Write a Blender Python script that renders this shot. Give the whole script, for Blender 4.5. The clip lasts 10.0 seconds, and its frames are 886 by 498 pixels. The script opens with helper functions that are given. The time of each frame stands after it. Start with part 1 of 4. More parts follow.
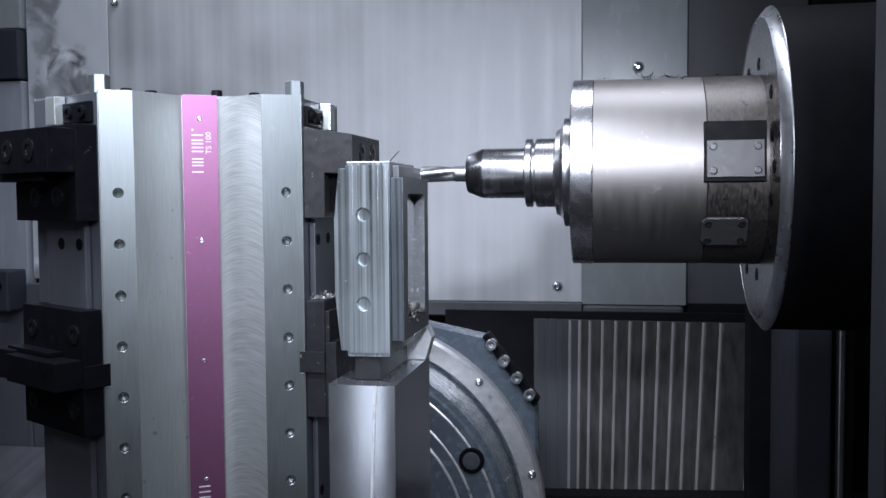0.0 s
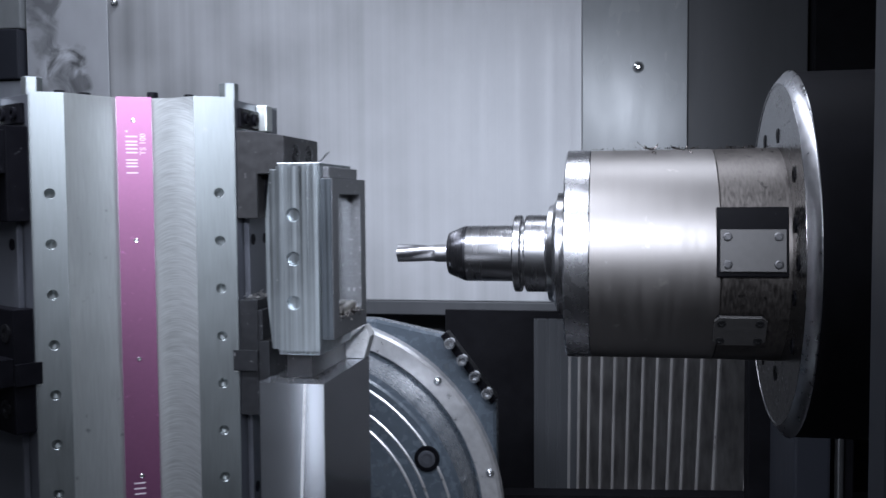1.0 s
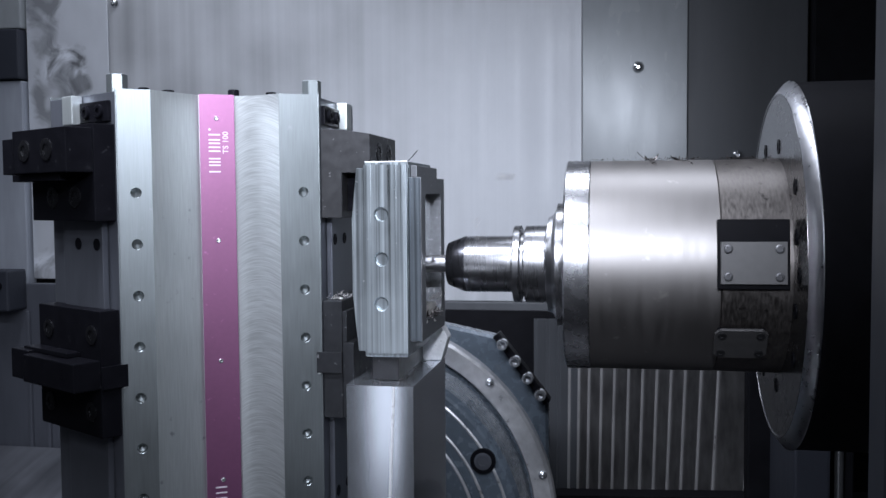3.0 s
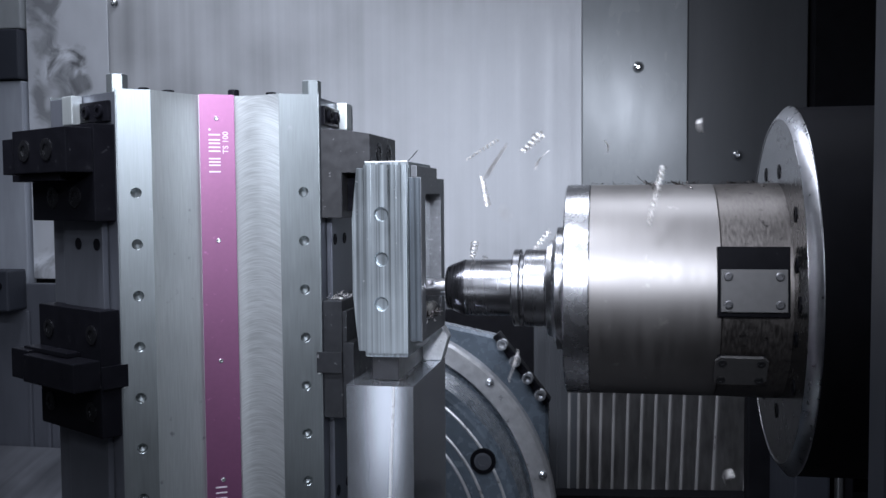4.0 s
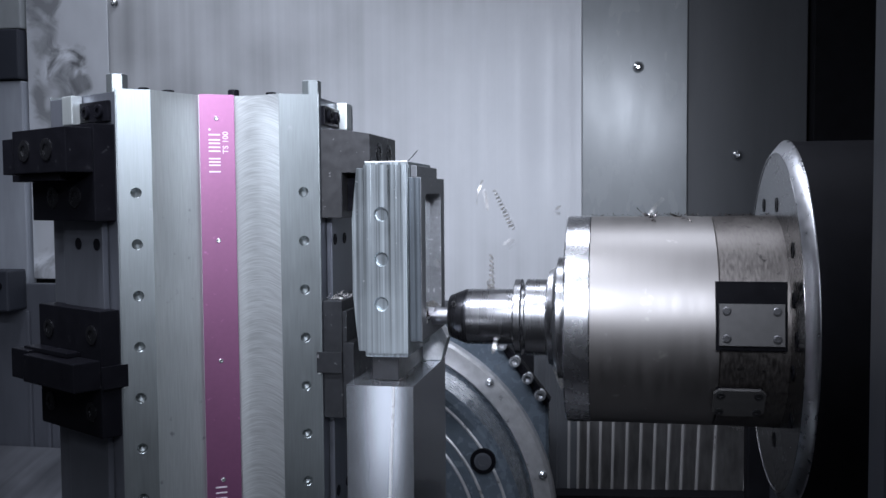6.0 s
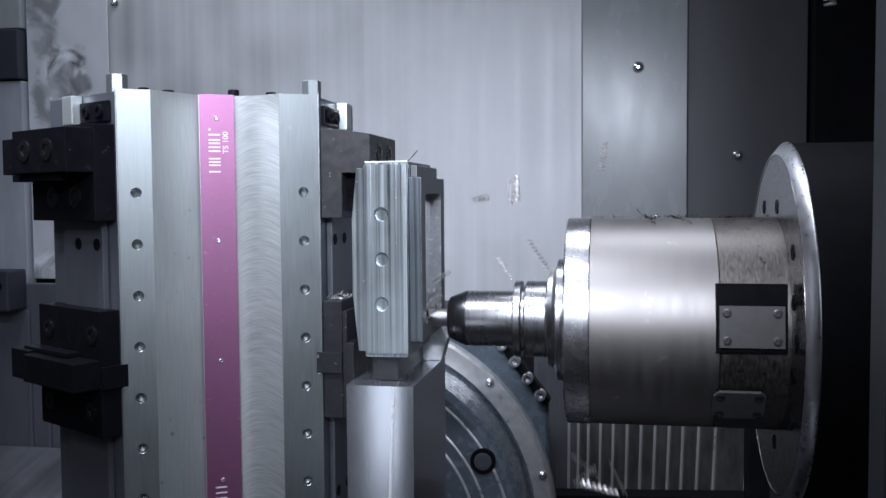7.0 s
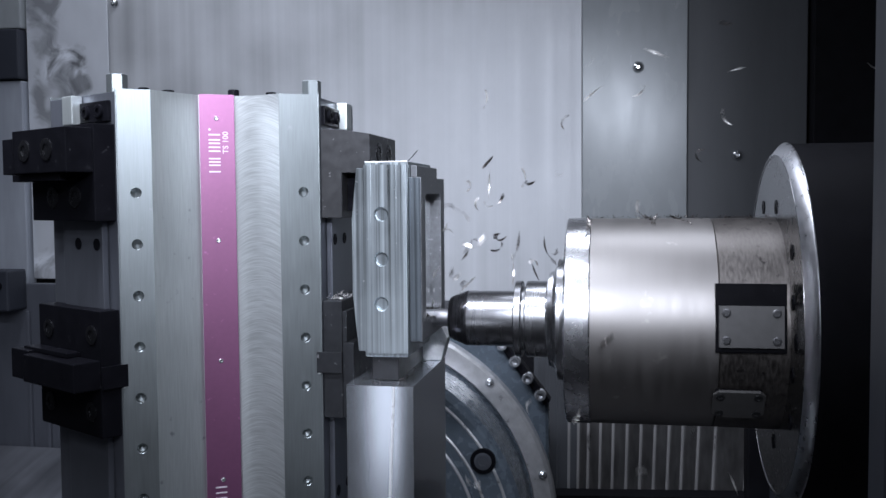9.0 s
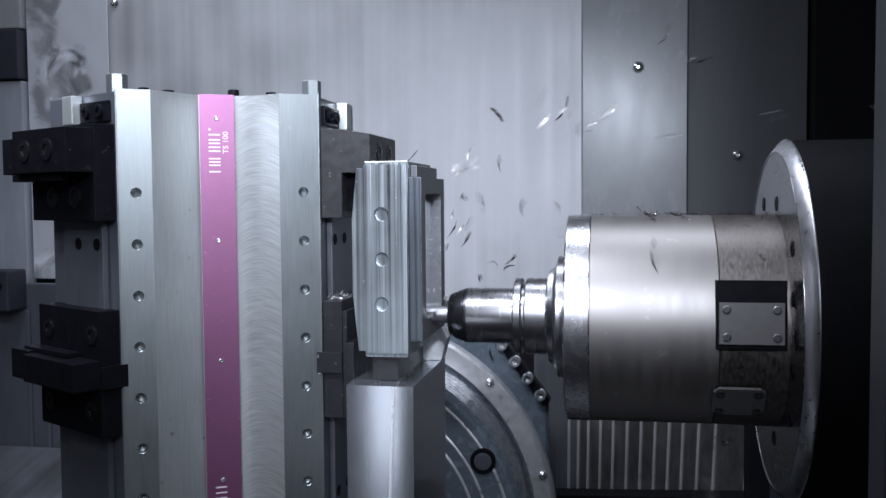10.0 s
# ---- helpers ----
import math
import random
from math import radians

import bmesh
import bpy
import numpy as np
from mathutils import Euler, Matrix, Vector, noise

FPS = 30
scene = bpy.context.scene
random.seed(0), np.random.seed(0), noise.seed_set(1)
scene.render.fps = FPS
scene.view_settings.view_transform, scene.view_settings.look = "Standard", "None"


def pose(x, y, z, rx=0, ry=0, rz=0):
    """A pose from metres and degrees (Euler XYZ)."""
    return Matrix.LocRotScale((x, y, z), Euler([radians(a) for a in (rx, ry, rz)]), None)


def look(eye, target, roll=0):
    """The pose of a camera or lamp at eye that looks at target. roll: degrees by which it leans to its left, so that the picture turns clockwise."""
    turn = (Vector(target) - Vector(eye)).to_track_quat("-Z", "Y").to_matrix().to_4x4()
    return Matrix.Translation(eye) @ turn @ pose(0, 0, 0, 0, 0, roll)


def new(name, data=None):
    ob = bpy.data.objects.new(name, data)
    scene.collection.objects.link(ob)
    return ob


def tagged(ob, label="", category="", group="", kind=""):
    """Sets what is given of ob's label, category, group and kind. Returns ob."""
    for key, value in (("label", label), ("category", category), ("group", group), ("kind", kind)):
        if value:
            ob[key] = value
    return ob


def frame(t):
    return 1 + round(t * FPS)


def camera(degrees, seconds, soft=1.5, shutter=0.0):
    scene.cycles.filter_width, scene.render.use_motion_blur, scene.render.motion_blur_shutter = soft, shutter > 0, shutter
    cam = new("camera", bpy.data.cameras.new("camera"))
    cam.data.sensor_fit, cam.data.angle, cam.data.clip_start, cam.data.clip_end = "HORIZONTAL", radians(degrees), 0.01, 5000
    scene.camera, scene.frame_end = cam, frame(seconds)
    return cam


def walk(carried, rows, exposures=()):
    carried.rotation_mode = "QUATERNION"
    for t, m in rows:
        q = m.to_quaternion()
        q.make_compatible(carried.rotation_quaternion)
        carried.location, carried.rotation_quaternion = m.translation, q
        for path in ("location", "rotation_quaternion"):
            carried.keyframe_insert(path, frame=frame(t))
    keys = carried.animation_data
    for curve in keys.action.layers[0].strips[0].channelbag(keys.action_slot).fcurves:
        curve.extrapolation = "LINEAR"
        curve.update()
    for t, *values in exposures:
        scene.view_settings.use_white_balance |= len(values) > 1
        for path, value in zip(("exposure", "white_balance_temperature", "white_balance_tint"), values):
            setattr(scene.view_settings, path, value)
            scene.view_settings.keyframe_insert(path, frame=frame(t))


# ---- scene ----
# Coordinates below are taken from the lens: x along the spindle, y away from the operator's door, z up.
EYE = Vector((0, 0, 1.4))
cam = camera(50.56, 10.0, 1.5, 0.2)
yaw, tilt = radians(10.413), radians(3.095)
ahead = Vector((-math.sin(yaw) * math.cos(tilt), math.cos(yaw) * math.cos(tilt), -math.sin(tilt)))
STAND = look(EYE, EYE + ahead, -0.44)
walk(cam, [(0, STAND), (10, STAND)], [(0, 0.12), (10, 0.12)])

# ---- light ----
world = bpy.data.worlds.new("world")
scene.world = world
world.use_nodes = True
world.node_tree.nodes["Background"].inputs[0].default_value = (0.55, 0.6, 0.7, 1)
world.node_tree.nodes["Background"].inputs[1].default_value = 0.02


def lamp(name, eye, target, sx, sy, watts, colour, spread=180):
    data = bpy.data.lights.new(name, "AREA")
    data.shape, data.size, data.size_y, data.energy, data.color, data.spread = "RECTANGLE", sx, sy, watts, colour, radians(spread)
    ob = new(name, data)
    ob.matrix_world = look(EYE + Vector(eye), EYE + Vector(target))
    return ob


COOL = (0.795, 0.855, 1.0)
lamp("door_lamp", (-0.06, -0.05, 0.39), (-0.42, 1.2, 0.14), 0.11, 0.08, 1.0, COOL, 85)
lamp("door_lamp", (0.084, -0.18, 0.288), (-0.36, 1.75, -0.08), 0.06, 0.05, 0.92, COOL, 52)
lamp("overhead_light", (-0.82, 1.44, 0.94), (-0.80, 1.44, 0.0), 1.6, 0.12, 11.5, COOL)
# unseen light added over the spindle to brighten the sleeve's top
lamp("overhead_light", (0.06, 0.98, 0.94), (0.02, 0.90, 0.0), 0.45, 0.30, 1.0, COOL, 90)
# unseen strip light added to make the tower bright at the top
lamp("tower_fill", (-0.42, 0.49, 0.41), (-0.42, 0.75, 0.10), 0.66, 0.05, 3.7, COOL, 100)
# unseen panel for the brightness behind the lens; wall_front has no opening
lamp("front_fill", (-0.1, -0.98, 0.55), (-0.25, 1.0, 0.1), 1.8, 0.8, 1.5, COOL)
# added low so that the steel block mirrors a bright patch
lamp("front_fill", (-0.66, -0.98, -0.46), (-0.3, 1.0, -0.2), 0.30, 0.52, 0.75, COOL)

# ---- materials ----


def material(name, base, rough, metal=0.0, streak=(8, 8, 8), scale=12.0, vary=0.15, rvary=0.1, bump=0.02, spots=0.0, spot_scale=60.0,
             spot_col=(0.02, 0.02, 0.02), sheen=0.5):
    """Base colour with a stretched grain, blotches and small specks, all in object space."""
    m = bpy.data.materials.new(name)
    m.use_nodes = True
    nt = m.node_tree
    bsdf = nt.nodes["Principled BSDF"]
    tc = nt.nodes.new("ShaderNodeTexCoord")
    mp = nt.nodes.new("ShaderNodeMapping")
    mp.inputs["Scale"].default_value = streak
    nt.links.new(tc.outputs["Object"], mp.inputs["Vector"])
    fine = nt.nodes.new("ShaderNodeTexNoise")
    fine.inputs["Scale"].default_value, fine.inputs["Detail"].default_value = scale, 6
    nt.links.new(mp.outputs[0], fine.inputs["Vector"])
    big = nt.nodes.new("ShaderNodeTexNoise")
    big.inputs["Scale"].default_value, big.inputs["Detail"].default_value = 9, 4
    nt.links.new(tc.outputs["Object"], big.inputs["Vector"])
    mix = nt.nodes.new("ShaderNodeMath")
    mix.operation = "MULTIPLY_ADD"
    mix.inputs[1].default_value = 0.6
    nt.links.new(fine.outputs[0], mix.inputs[0])
    half = nt.nodes.new("ShaderNodeMath")
    half.operation = "MULTIPLY"
    half.inputs[1].default_value = 0.4
    nt.links.new(big.outputs[0], half.inputs[0])
    nt.links.new(half.outputs[0], mix.inputs[2])
    ramp = nt.nodes.new("ShaderNodeMapRange")
    ramp.inputs["From Min"].default_value, ramp.inputs["From Max"].default_value = 0.3, 0.7
    ramp.inputs["To Min"].default_value, ramp.inputs["To Max"].default_value = 1 - vary, 1 + vary
    nt.links.new(mix.outputs[0], ramp.inputs["Value"])
    col = nt.nodes.new("ShaderNodeVectorMath")
    col.operation = "SCALE"
    col.inputs[0].default_value = base
    nt.links.new(ramp.outputs[0], col.inputs["Scale"])
    out = col.outputs[0]
    if spots:
        sn = nt.nodes.new("ShaderNodeTexNoise")
        sn.inputs["Scale"].default_value, sn.inputs["Detail"].default_value = spot_scale, 5
        nt.links.new(tc.outputs["Object"], sn.inputs["Vector"])
        sr = nt.nodes.new("ShaderNodeMapRange")
        sr.inputs["From Min"].default_value, sr.inputs["From Max"].default_value = 0.70 - 0.25 * spots, 0.78 - 0.2 * spots
        nt.links.new(sn.outputs[0], sr.inputs["Value"])
        mx = nt.nodes.new("ShaderNodeMix")
        mx.data_type = "RGBA"
        nt.links.new(sr.outputs[0], mx.inputs["Factor"])
        nt.links.new(out, mx.inputs[6])
        mx.inputs[7].default_value = (*spot_col, 1)
        out = mx.outputs[2]
    nt.links.new(out, bsdf.inputs["Base Color"])
    rr = nt.nodes.new("ShaderNodeMapRange")
    rr.inputs["From Min"].default_value, rr.inputs["From Max"].default_value = 0.3, 0.7
    rr.inputs["To Min"].default_value, rr.inputs["To Max"].default_value = max(0.03, rough - rvary), min(1, rough + rvary)
    nt.links.new(mix.outputs[0], rr.inputs["Value"])
    nt.links.new(rr.outputs[0], bsdf.inputs["Roughness"])
    bsdf.inputs["Metallic"].default_value = metal
    bsdf.inputs["Specular IOR Level"].default_value = sheen
    if bump:
        bp = nt.nodes.new("ShaderNodeBump")
        bp.inputs["Strength"].default_value, bp.inputs["Distance"].default_value = bump, 0.002
        nt.links.new(mix.outputs[0], bp.inputs["Height"])
        nt.links.new(bp.outputs[0], bsdf.inputs["Normal"])
    return m


BRUSHED = material("brushed_sheet", (0.48, 0.49, 0.51), 0.56, 0.46, (6, 6, 0.05), 6, 0.24, 0.14, 0.02)
SHEET = material("satin_sheet", (0.25, 0.265, 0.275), 0.26, 0.05, (6, 6, 2), 8, 0.08, 0.04, 0.01, 0.06, 45, (0.27, 0.28, 0.29), sheen=0.2)
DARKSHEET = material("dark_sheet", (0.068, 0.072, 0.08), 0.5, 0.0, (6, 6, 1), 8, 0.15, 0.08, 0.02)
FLAT = material("ground_flat", (0.215, 0.235, 0.24), 0.44, 0.9, (120, 120, 5), 8, 0.12, 0.06, 0.015, 0.12, 90, (0.25, 0.26, 0.27))
STEEL = material("machined_steel", (0.50, 0.53, 0.525), 0.40, 0.82, (90, 90, 5), 9, 0.14, 0.08, 0.03, 0.12, 90, (0.3, 0.31, 0.32))


def splashed(name, base):
    """Sheet with one large wiped coolant splash and a dark run above it."""
    m = material(name, base, 0.42, 0.3, (5, 5, 3), 5, 0.08, 0.1, 0.02)
    nt = m.node_tree
    bsdf = nt.nodes["Principled BSDF"]
    tc = nt.nodes["Texture Coordinate"]
    under = bsdf.inputs["Base Color"].links[0].from_socket
    noi = nt.nodes.new("ShaderNodeTexNoise")
    noi.inputs["Scale"].default_value, noi.inputs["Detail"].default_value, noi.inputs["Distortion"].default_value = 17, 4, 1.2
    nt.links.new(tc.outputs["Object"], noi.inputs["Vector"])
    for centre, size, lo, hi in (((-1.150, 1.754, 0.40), (0.045, 1, 0.15), 0.42, 0.85), ((-1.105, 1.754, 0.262), (0.062, 1, 0.070), 0.26, 1.4), ((-1.066, 1.754, 0.238), (0.028, 1, 0.028), 0.28, 0.5), ((-1.13, 1.754, 0.20), (0.05, 1, 0.07), 0.5, 0.95), ((-1.150, 1.754, -0.135), (0.06, 1, 0.04), 0.5, 1.35)):
        mp = nt.nodes.new("ShaderNodeMapping")
        mp.vector_type = "TEXTURE"
        mp.inputs["Location"].default_value, mp.inputs["Scale"].default_value = centre, size
        nt.links.new(tc.outputs["Object"], mp.inputs["Vector"])
        ln = nt.nodes.new("ShaderNodeVectorMath")
        ln.operation = "LENGTH"
        nt.links.new(mp.outputs[0], ln.inputs[0])
        add = nt.nodes.new("ShaderNodeMath")
        add.operation = "MULTIPLY_ADD"
        add.inputs[1].default_value = 1.1
        nt.links.new(noi.outputs[0], add.inputs[0])
        nt.links.new(ln.outputs["Value"], add.inputs[2])
        mask = nt.nodes.new("ShaderNodeMapRange")
        mask.inputs["From Min"].default_value, mask.inputs["From Max"].default_value = 1.55, 1.2
        nt.links.new(add.outputs[0], mask.inputs["Value"])
        tone = nt.nodes.new("ShaderNodeMapRange")
        tone.inputs["From Min"].default_value, tone.inputs["From Max"].default_value = 0.38, 0.62
        tone.inputs["To Min"].default_value, tone.inputs["To Max"].default_value = lo, hi
        nt.links.new(noi.outputs[0], tone.inputs["Value"])
        sc = nt.nodes.new("ShaderNodeVectorMath")
        sc.operation = "SCALE"
        sc.inputs[0].default_value = base
        nt.links.new(tone.outputs[0], sc.inputs["Scale"])
        mx = nt.nodes.new("ShaderNodeMix")
        mx.data_type = "RGBA"
        nt.links.new(mask.outputs[0], mx.inputs["Factor"])
        nt.links.new(under, mx.inputs[6])
        nt.links.new(sc.outputs[0], mx.inputs[7])
        under = mx.outputs[2]
    nt.links.new(under, bsdf.inputs["Base Color"])
    return m


SPLASHED = splashed("splashed_sheet", (0.62, 0.64, 0.68))
WEDGE = material("wedge_steel", (0.72, 0.73, 0.74), 0.42, 0.35, (20, 20, 20), 10, 0.2, 0.1, 0.03, 0.15, 200, (0.15, 0.15, 0.15))
RAWALU = material("raw_aluminium", (0.16, 0.165, 0.175), 0.45, 0.5, (30, 30, 30), 10, 0.25, 0.1, 0.04, 0.15, 300, (0.5, 0.5, 0.5))
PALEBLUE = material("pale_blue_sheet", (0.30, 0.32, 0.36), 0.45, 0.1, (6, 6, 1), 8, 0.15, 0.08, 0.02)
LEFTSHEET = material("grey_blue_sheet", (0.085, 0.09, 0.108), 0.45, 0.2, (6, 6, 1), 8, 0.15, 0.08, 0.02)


def milled(name, base):
    """Arched cutter marks: bands that bend as they cross the flank."""
    m = material(name, base, 0.38, 0.8, (3, 3, 60), 9, 0.1, 0.08, 0.0)
    nt = m.node_tree
    bsdf = nt.nodes["Principled BSDF"]
    tc = nt.nodes["Texture Coordinate"]
    dot = nt.nodes.new("ShaderNodeVectorMath")
    dot.operation = "DOT_PRODUCT"
    dot.inputs[1].default_value = (0.866, 0.5, 0)
    nt.links.new(tc.outputs["Object"], dot.inputs[0])

    def op(kind, a, b):
        n = nt.nodes.new("ShaderNodeMath")
        n.operation = kind
        for i, v in enumerate((a, b)):
            if isinstance(v, (int, float)):
                n.inputs[i].default_value = v
            else:
                nt.links.new(v, n.inputs[i])
        return n.outputs[0]

    sep = nt.nodes.new("ShaderNodeSeparateXYZ")
    nt.links.new(tc.outputs["Object"], sep.inputs[0])
    off = op("SUBTRACT", dot.outputs["Value"], 0.031)
    arch = op("ADD", sep.outputs["Z"], op("MULTIPLY", op("MULTIPLY", off, off), 28.0))
    comb = nt.nodes.new("ShaderNodeCombineXYZ")
    nt.links.new(arch, comb.inputs["Z"])
    nt.links.new(op("MULTIPLY", dot.outputs["Value"], 0.06), comb.inputs["X"])
    noi = nt.nodes.new("ShaderNodeTexNoise")
    noi.inputs["Scale"].default_value, noi.inputs["Detail"].default_value = 1000, 3
    nt.links.new(comb.outputs[0], noi.inputs["Vector"])
    rng = nt.nodes.new("ShaderNodeMapRange")
    rng.inputs["From Min"].default_value, rng.inputs["From Max"].default_value = 0.35, 0.65
    nt.links.new(noi.outputs[0], rng.inputs["Value"])
    mx = nt.nodes.new("ShaderNodeMix")
    mx.data_type = "RGBA"
    mx.inputs[6].default_value = (*[c * 0.74 for c in base], 1)
    mx.inputs[7].default_value = (*[c * 1.02 for c in base], 1)
    nt.links.new(rng.outputs[0], mx.inputs["Factor"])
    nt.links.new(mx.outputs[2], bsdf.inputs["Base Color"])
    bp = nt.nodes.new("ShaderNodeBump")
    bp.inputs["Strength"].default_value, bp.inputs["Distance"].default_value = 0.07, 0.0005
    nt.links.new(rng.outputs[0], bp.inputs["Height"])
    nt.links.new(bp.outputs[0], bsdf.inputs["Normal"])
    return m


MILLED = milled("milled_steel", (0.60, 0.625, 0.63))
BRIGHT = material("bright_steel", (0.45, 0.46, 0.475), 0.36, 1.0, (50, 50, 4), 8, 0.08, 0.06, 0.01)
GROUND = material("ground_steel", (0.74, 0.78, 0.84), 0.21, 0.95, (3, 3, 3), 4, 0.12, 0.03, 0.01)
ALUMINIUM = material("milled_aluminium", (0.40, 0.44, 0.462), 0.38, 0.95, (90, 90, 0.6), 5, 0.65, 0.12, 0.05, 0.1, 300, (0.7, 0.72, 0.74))
MILLSIDE = material("milled_side", (0.13, 0.148, 0.165), 0.4, 1.0, (60, 60, 0.5), 6, 0.5, 0.12, 0.05, 0.1, 300, (0.6, 0.62, 0.64))
BLACKOX = material("black_oxide", (0.0045, 0.0045, 0.006), 0.36, 0.0, (10, 10, 10), 10, 0.25, 0.1, 0.02, 0.1, 220, (0.02, 0.02, 0.023), sheen=0.04)
# darkened to stand for the shade in counterbores that are not modelled
SCREWDARK = material("dark_screw", (0.014, 0.014, 0.016), 0.28, 0.6, (20, 20, 20), 10, 0.15, 0.08, 0.01)
CHUTE = material("chute_sheet", (0.13, 0.135, 0.15), 0.36, 0.4, (16, 1.2, 4), 2.5, 0.5, 0.12, 0.02)
# near-white colour for glints and reflections that are built as parts
GLINT = material("painted_glint", (0.85, 0.86, 0.88), 0.3, 0.25, (20, 20, 20), 10, 0.1, 0.06, 0.01)
DOME = material("dome_screw_steel", (0.72, 0.73, 0.75), 0.2, 0.9, (20, 20, 20), 10, 0.1, 0.06, 0.01)
POCKET = material("pocket_floor", (0.78, 0.80, 0.81), 0.2, 1.0, (40, 40, 300), 4, 0.3, 0.1, 0.03)
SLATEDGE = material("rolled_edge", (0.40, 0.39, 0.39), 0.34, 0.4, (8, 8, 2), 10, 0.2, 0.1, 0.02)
BEVEL = material("turned_bevel", (0.62, 0.62, 0.64), 0.3, 1.0, (20, 20, 20), 8, 0.1, 0.06, 0.01)
FLANGE = material("flange_steel", (0.15, 0.148, 0.15), 0.24, 1.0, (20, 20, 20), 10, 0.15, 0.08, 0.02)
GREYJAW = material("burnished_steel", (0.062, 0.062, 0.065), 0.38, 0.75, (12, 12, 12), 14, 0.14, 0.06, 0.01, 0.12, 200, (0.5, 0.5, 0.5))
DARKJAW = material("dark_jaw_steel", (0.022, 0.023, 0.026), 0.42, 0.5, (12, 12, 12), 14, 0.25, 0.1, 0.02, 0.15, 200, (0.2, 0.2, 0.21))
RAIL = material("rail_steel", (0.135, 0.143, 0.165), 0.34, 0.7, (40, 40, 3), 8, 0.12, 0.08, 0.02)
PURPLE = material("purple_anodised", (0.22, 0.07, 0.165), 0.42, 0.75, (20, 20, 20), 16, 0.06, 0.04, 0.0, 0.08, 160, (0.36, 0.13, 0.28), sheen=0.9)
PURPLE.node_tree.nodes["Principled BSDF"].inputs["Coat Weight"].default_value = 0.8
PURPLE.node_tree.nodes["Principled BSDF"].inputs["Coat Roughness"].default_value = 0.5
WHITE = material("white_print", (0.55, 0.48, 0.54), 0.5, 0.0, (8, 8, 8), 30, 0.05, 0.05, 0.0)
BEIGE = material("satin_ring", (0.285, 0.27, 0.262), 0.48, 1.0, (30, 3, 3), 6, 0.06, 0.05, 0.01, 0.12, 70, (0.4, 0.38, 0.36))
CHROME = material("turned_chrome", (0.70, 0.70, 0.72), 0.27, 1.0, (14, 14, 14), 8, 0.05, 0.04, 0.01, 0.14, 520, (0.9, 0.9, 0.9))
GRIMY = material("grimy_casting", (0.155, 0.142, 0.134), 0.45, 0.95, (40, 12, 12), 14, 0.4, 0.15, 0.1, 0.3, 130, (0.07, 0.065, 0.062))
TOOLBLACK = material("black_holder", (0.065, 0.065, 0.072), 0.28, 0.9, (60, 4, 4), 8, 0.15, 0.08, 0.01)
HOLDER = material("holder_steel", (0.41, 0.41, 0.425), 0.27, 1.0, (20, 3, 3), 8, 0.05, 0.03, 0.0)
CARBIDE = material("carbide", (0.40, 0.40, 0.42), 0.36, 1.0, (30, 30, 30), 8, 0.15, 0.08, 0.02)
PLATE = material("cover_plate", (0.078, 0.076, 0.076), 0.45, 0.4, (20, 20, 20), 10, 0.12, 0.08, 0.02)
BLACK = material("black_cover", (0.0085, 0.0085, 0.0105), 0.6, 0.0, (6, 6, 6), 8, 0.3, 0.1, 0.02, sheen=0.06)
PAINT = material("blue_grey_casting", (0.085, 0.105, 0.128), 0.27, 0.15, (8, 8, 8), 12, 0.18, 0.06, 0.03, 0.15, 60, (0.14, 0.15, 0.16))
SEALRING = material("worn_ring", (0.60, 0.60, 0.61), 0.34, 0.65, (8, 8, 8), 12, 0.2, 0.1, 0.03)
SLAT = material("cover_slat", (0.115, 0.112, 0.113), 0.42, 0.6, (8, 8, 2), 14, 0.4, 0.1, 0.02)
FRAME = material("door_frame_paint", (0.020, 0.023, 0.033), 0.6, 0.0, (6, 6, 2), 8, 0.1, 0.05, 0.01)
PAN = material("machine_pan", (0.05, 0.05, 0.055), 0.45, 0.4, (6, 6, 6), 8, 0.3, 0.1, 0.05)
CHIP = material("metal_chip", (0.90, 0.88, 0.86), 0.34, 0.8, (20, 20, 20), 30, 0.35, 0.1, 0.0)
DARKCHIP = material("burnt_chip", (0.15, 0.135, 0.13), 0.28, 0.9, (20, 20, 20), 30, 0.35, 0.1, 0.0)

# ---- building helpers ----
ORIGIN = {}


def thing(name, origin, label, category, group=""):
    ob = new(name)
    ob.empty_display_size = 0.02
    ob.location = EYE + Vector(origin)
    ORIGIN[ob.name] = Vector(origin)
    return tagged(ob, label, category, group)


def part(name, bm, mat, parent, label="", origin=None, smooth=False):
    """One mesh under a thing or a part; the mesh is given in lens coordinates."""
    base = ORIGIN[parent.name] if parent else Vector((0, 0, 0))
    at = Vector(origin) if origin is not None else base
    me = bpy.data.meshes.new(name)
    bmesh.ops.recalc_face_normals(bm, faces=bm.faces)
    bm.transform(Matrix.Translation(-at))
    if smooth:
        for fc in bm.faces:
            fc.smooth = True
        for e in bm.edges:
            if len(e.link_faces) == 2 and e.calc_face_angle(0) > radians(28):
                e.smooth = False
    bm.to_mesh(me)
    bm.free()
    me.materials.append(mat)
    ob = new(name, me)
    if parent:
        ob.parent = parent
        ob.location = at - base
    else:
        ob.location = EYE + at
    ORIGIN[ob.name] = at
    if label:
        ob["label"] = label
    return ob


def setting(name, bm, mat, label, category, origin=(0, 0, 0)):
    ob = part(name, bm, mat, None, "", origin)
    return tagged(ob, label, category, kind="structure")


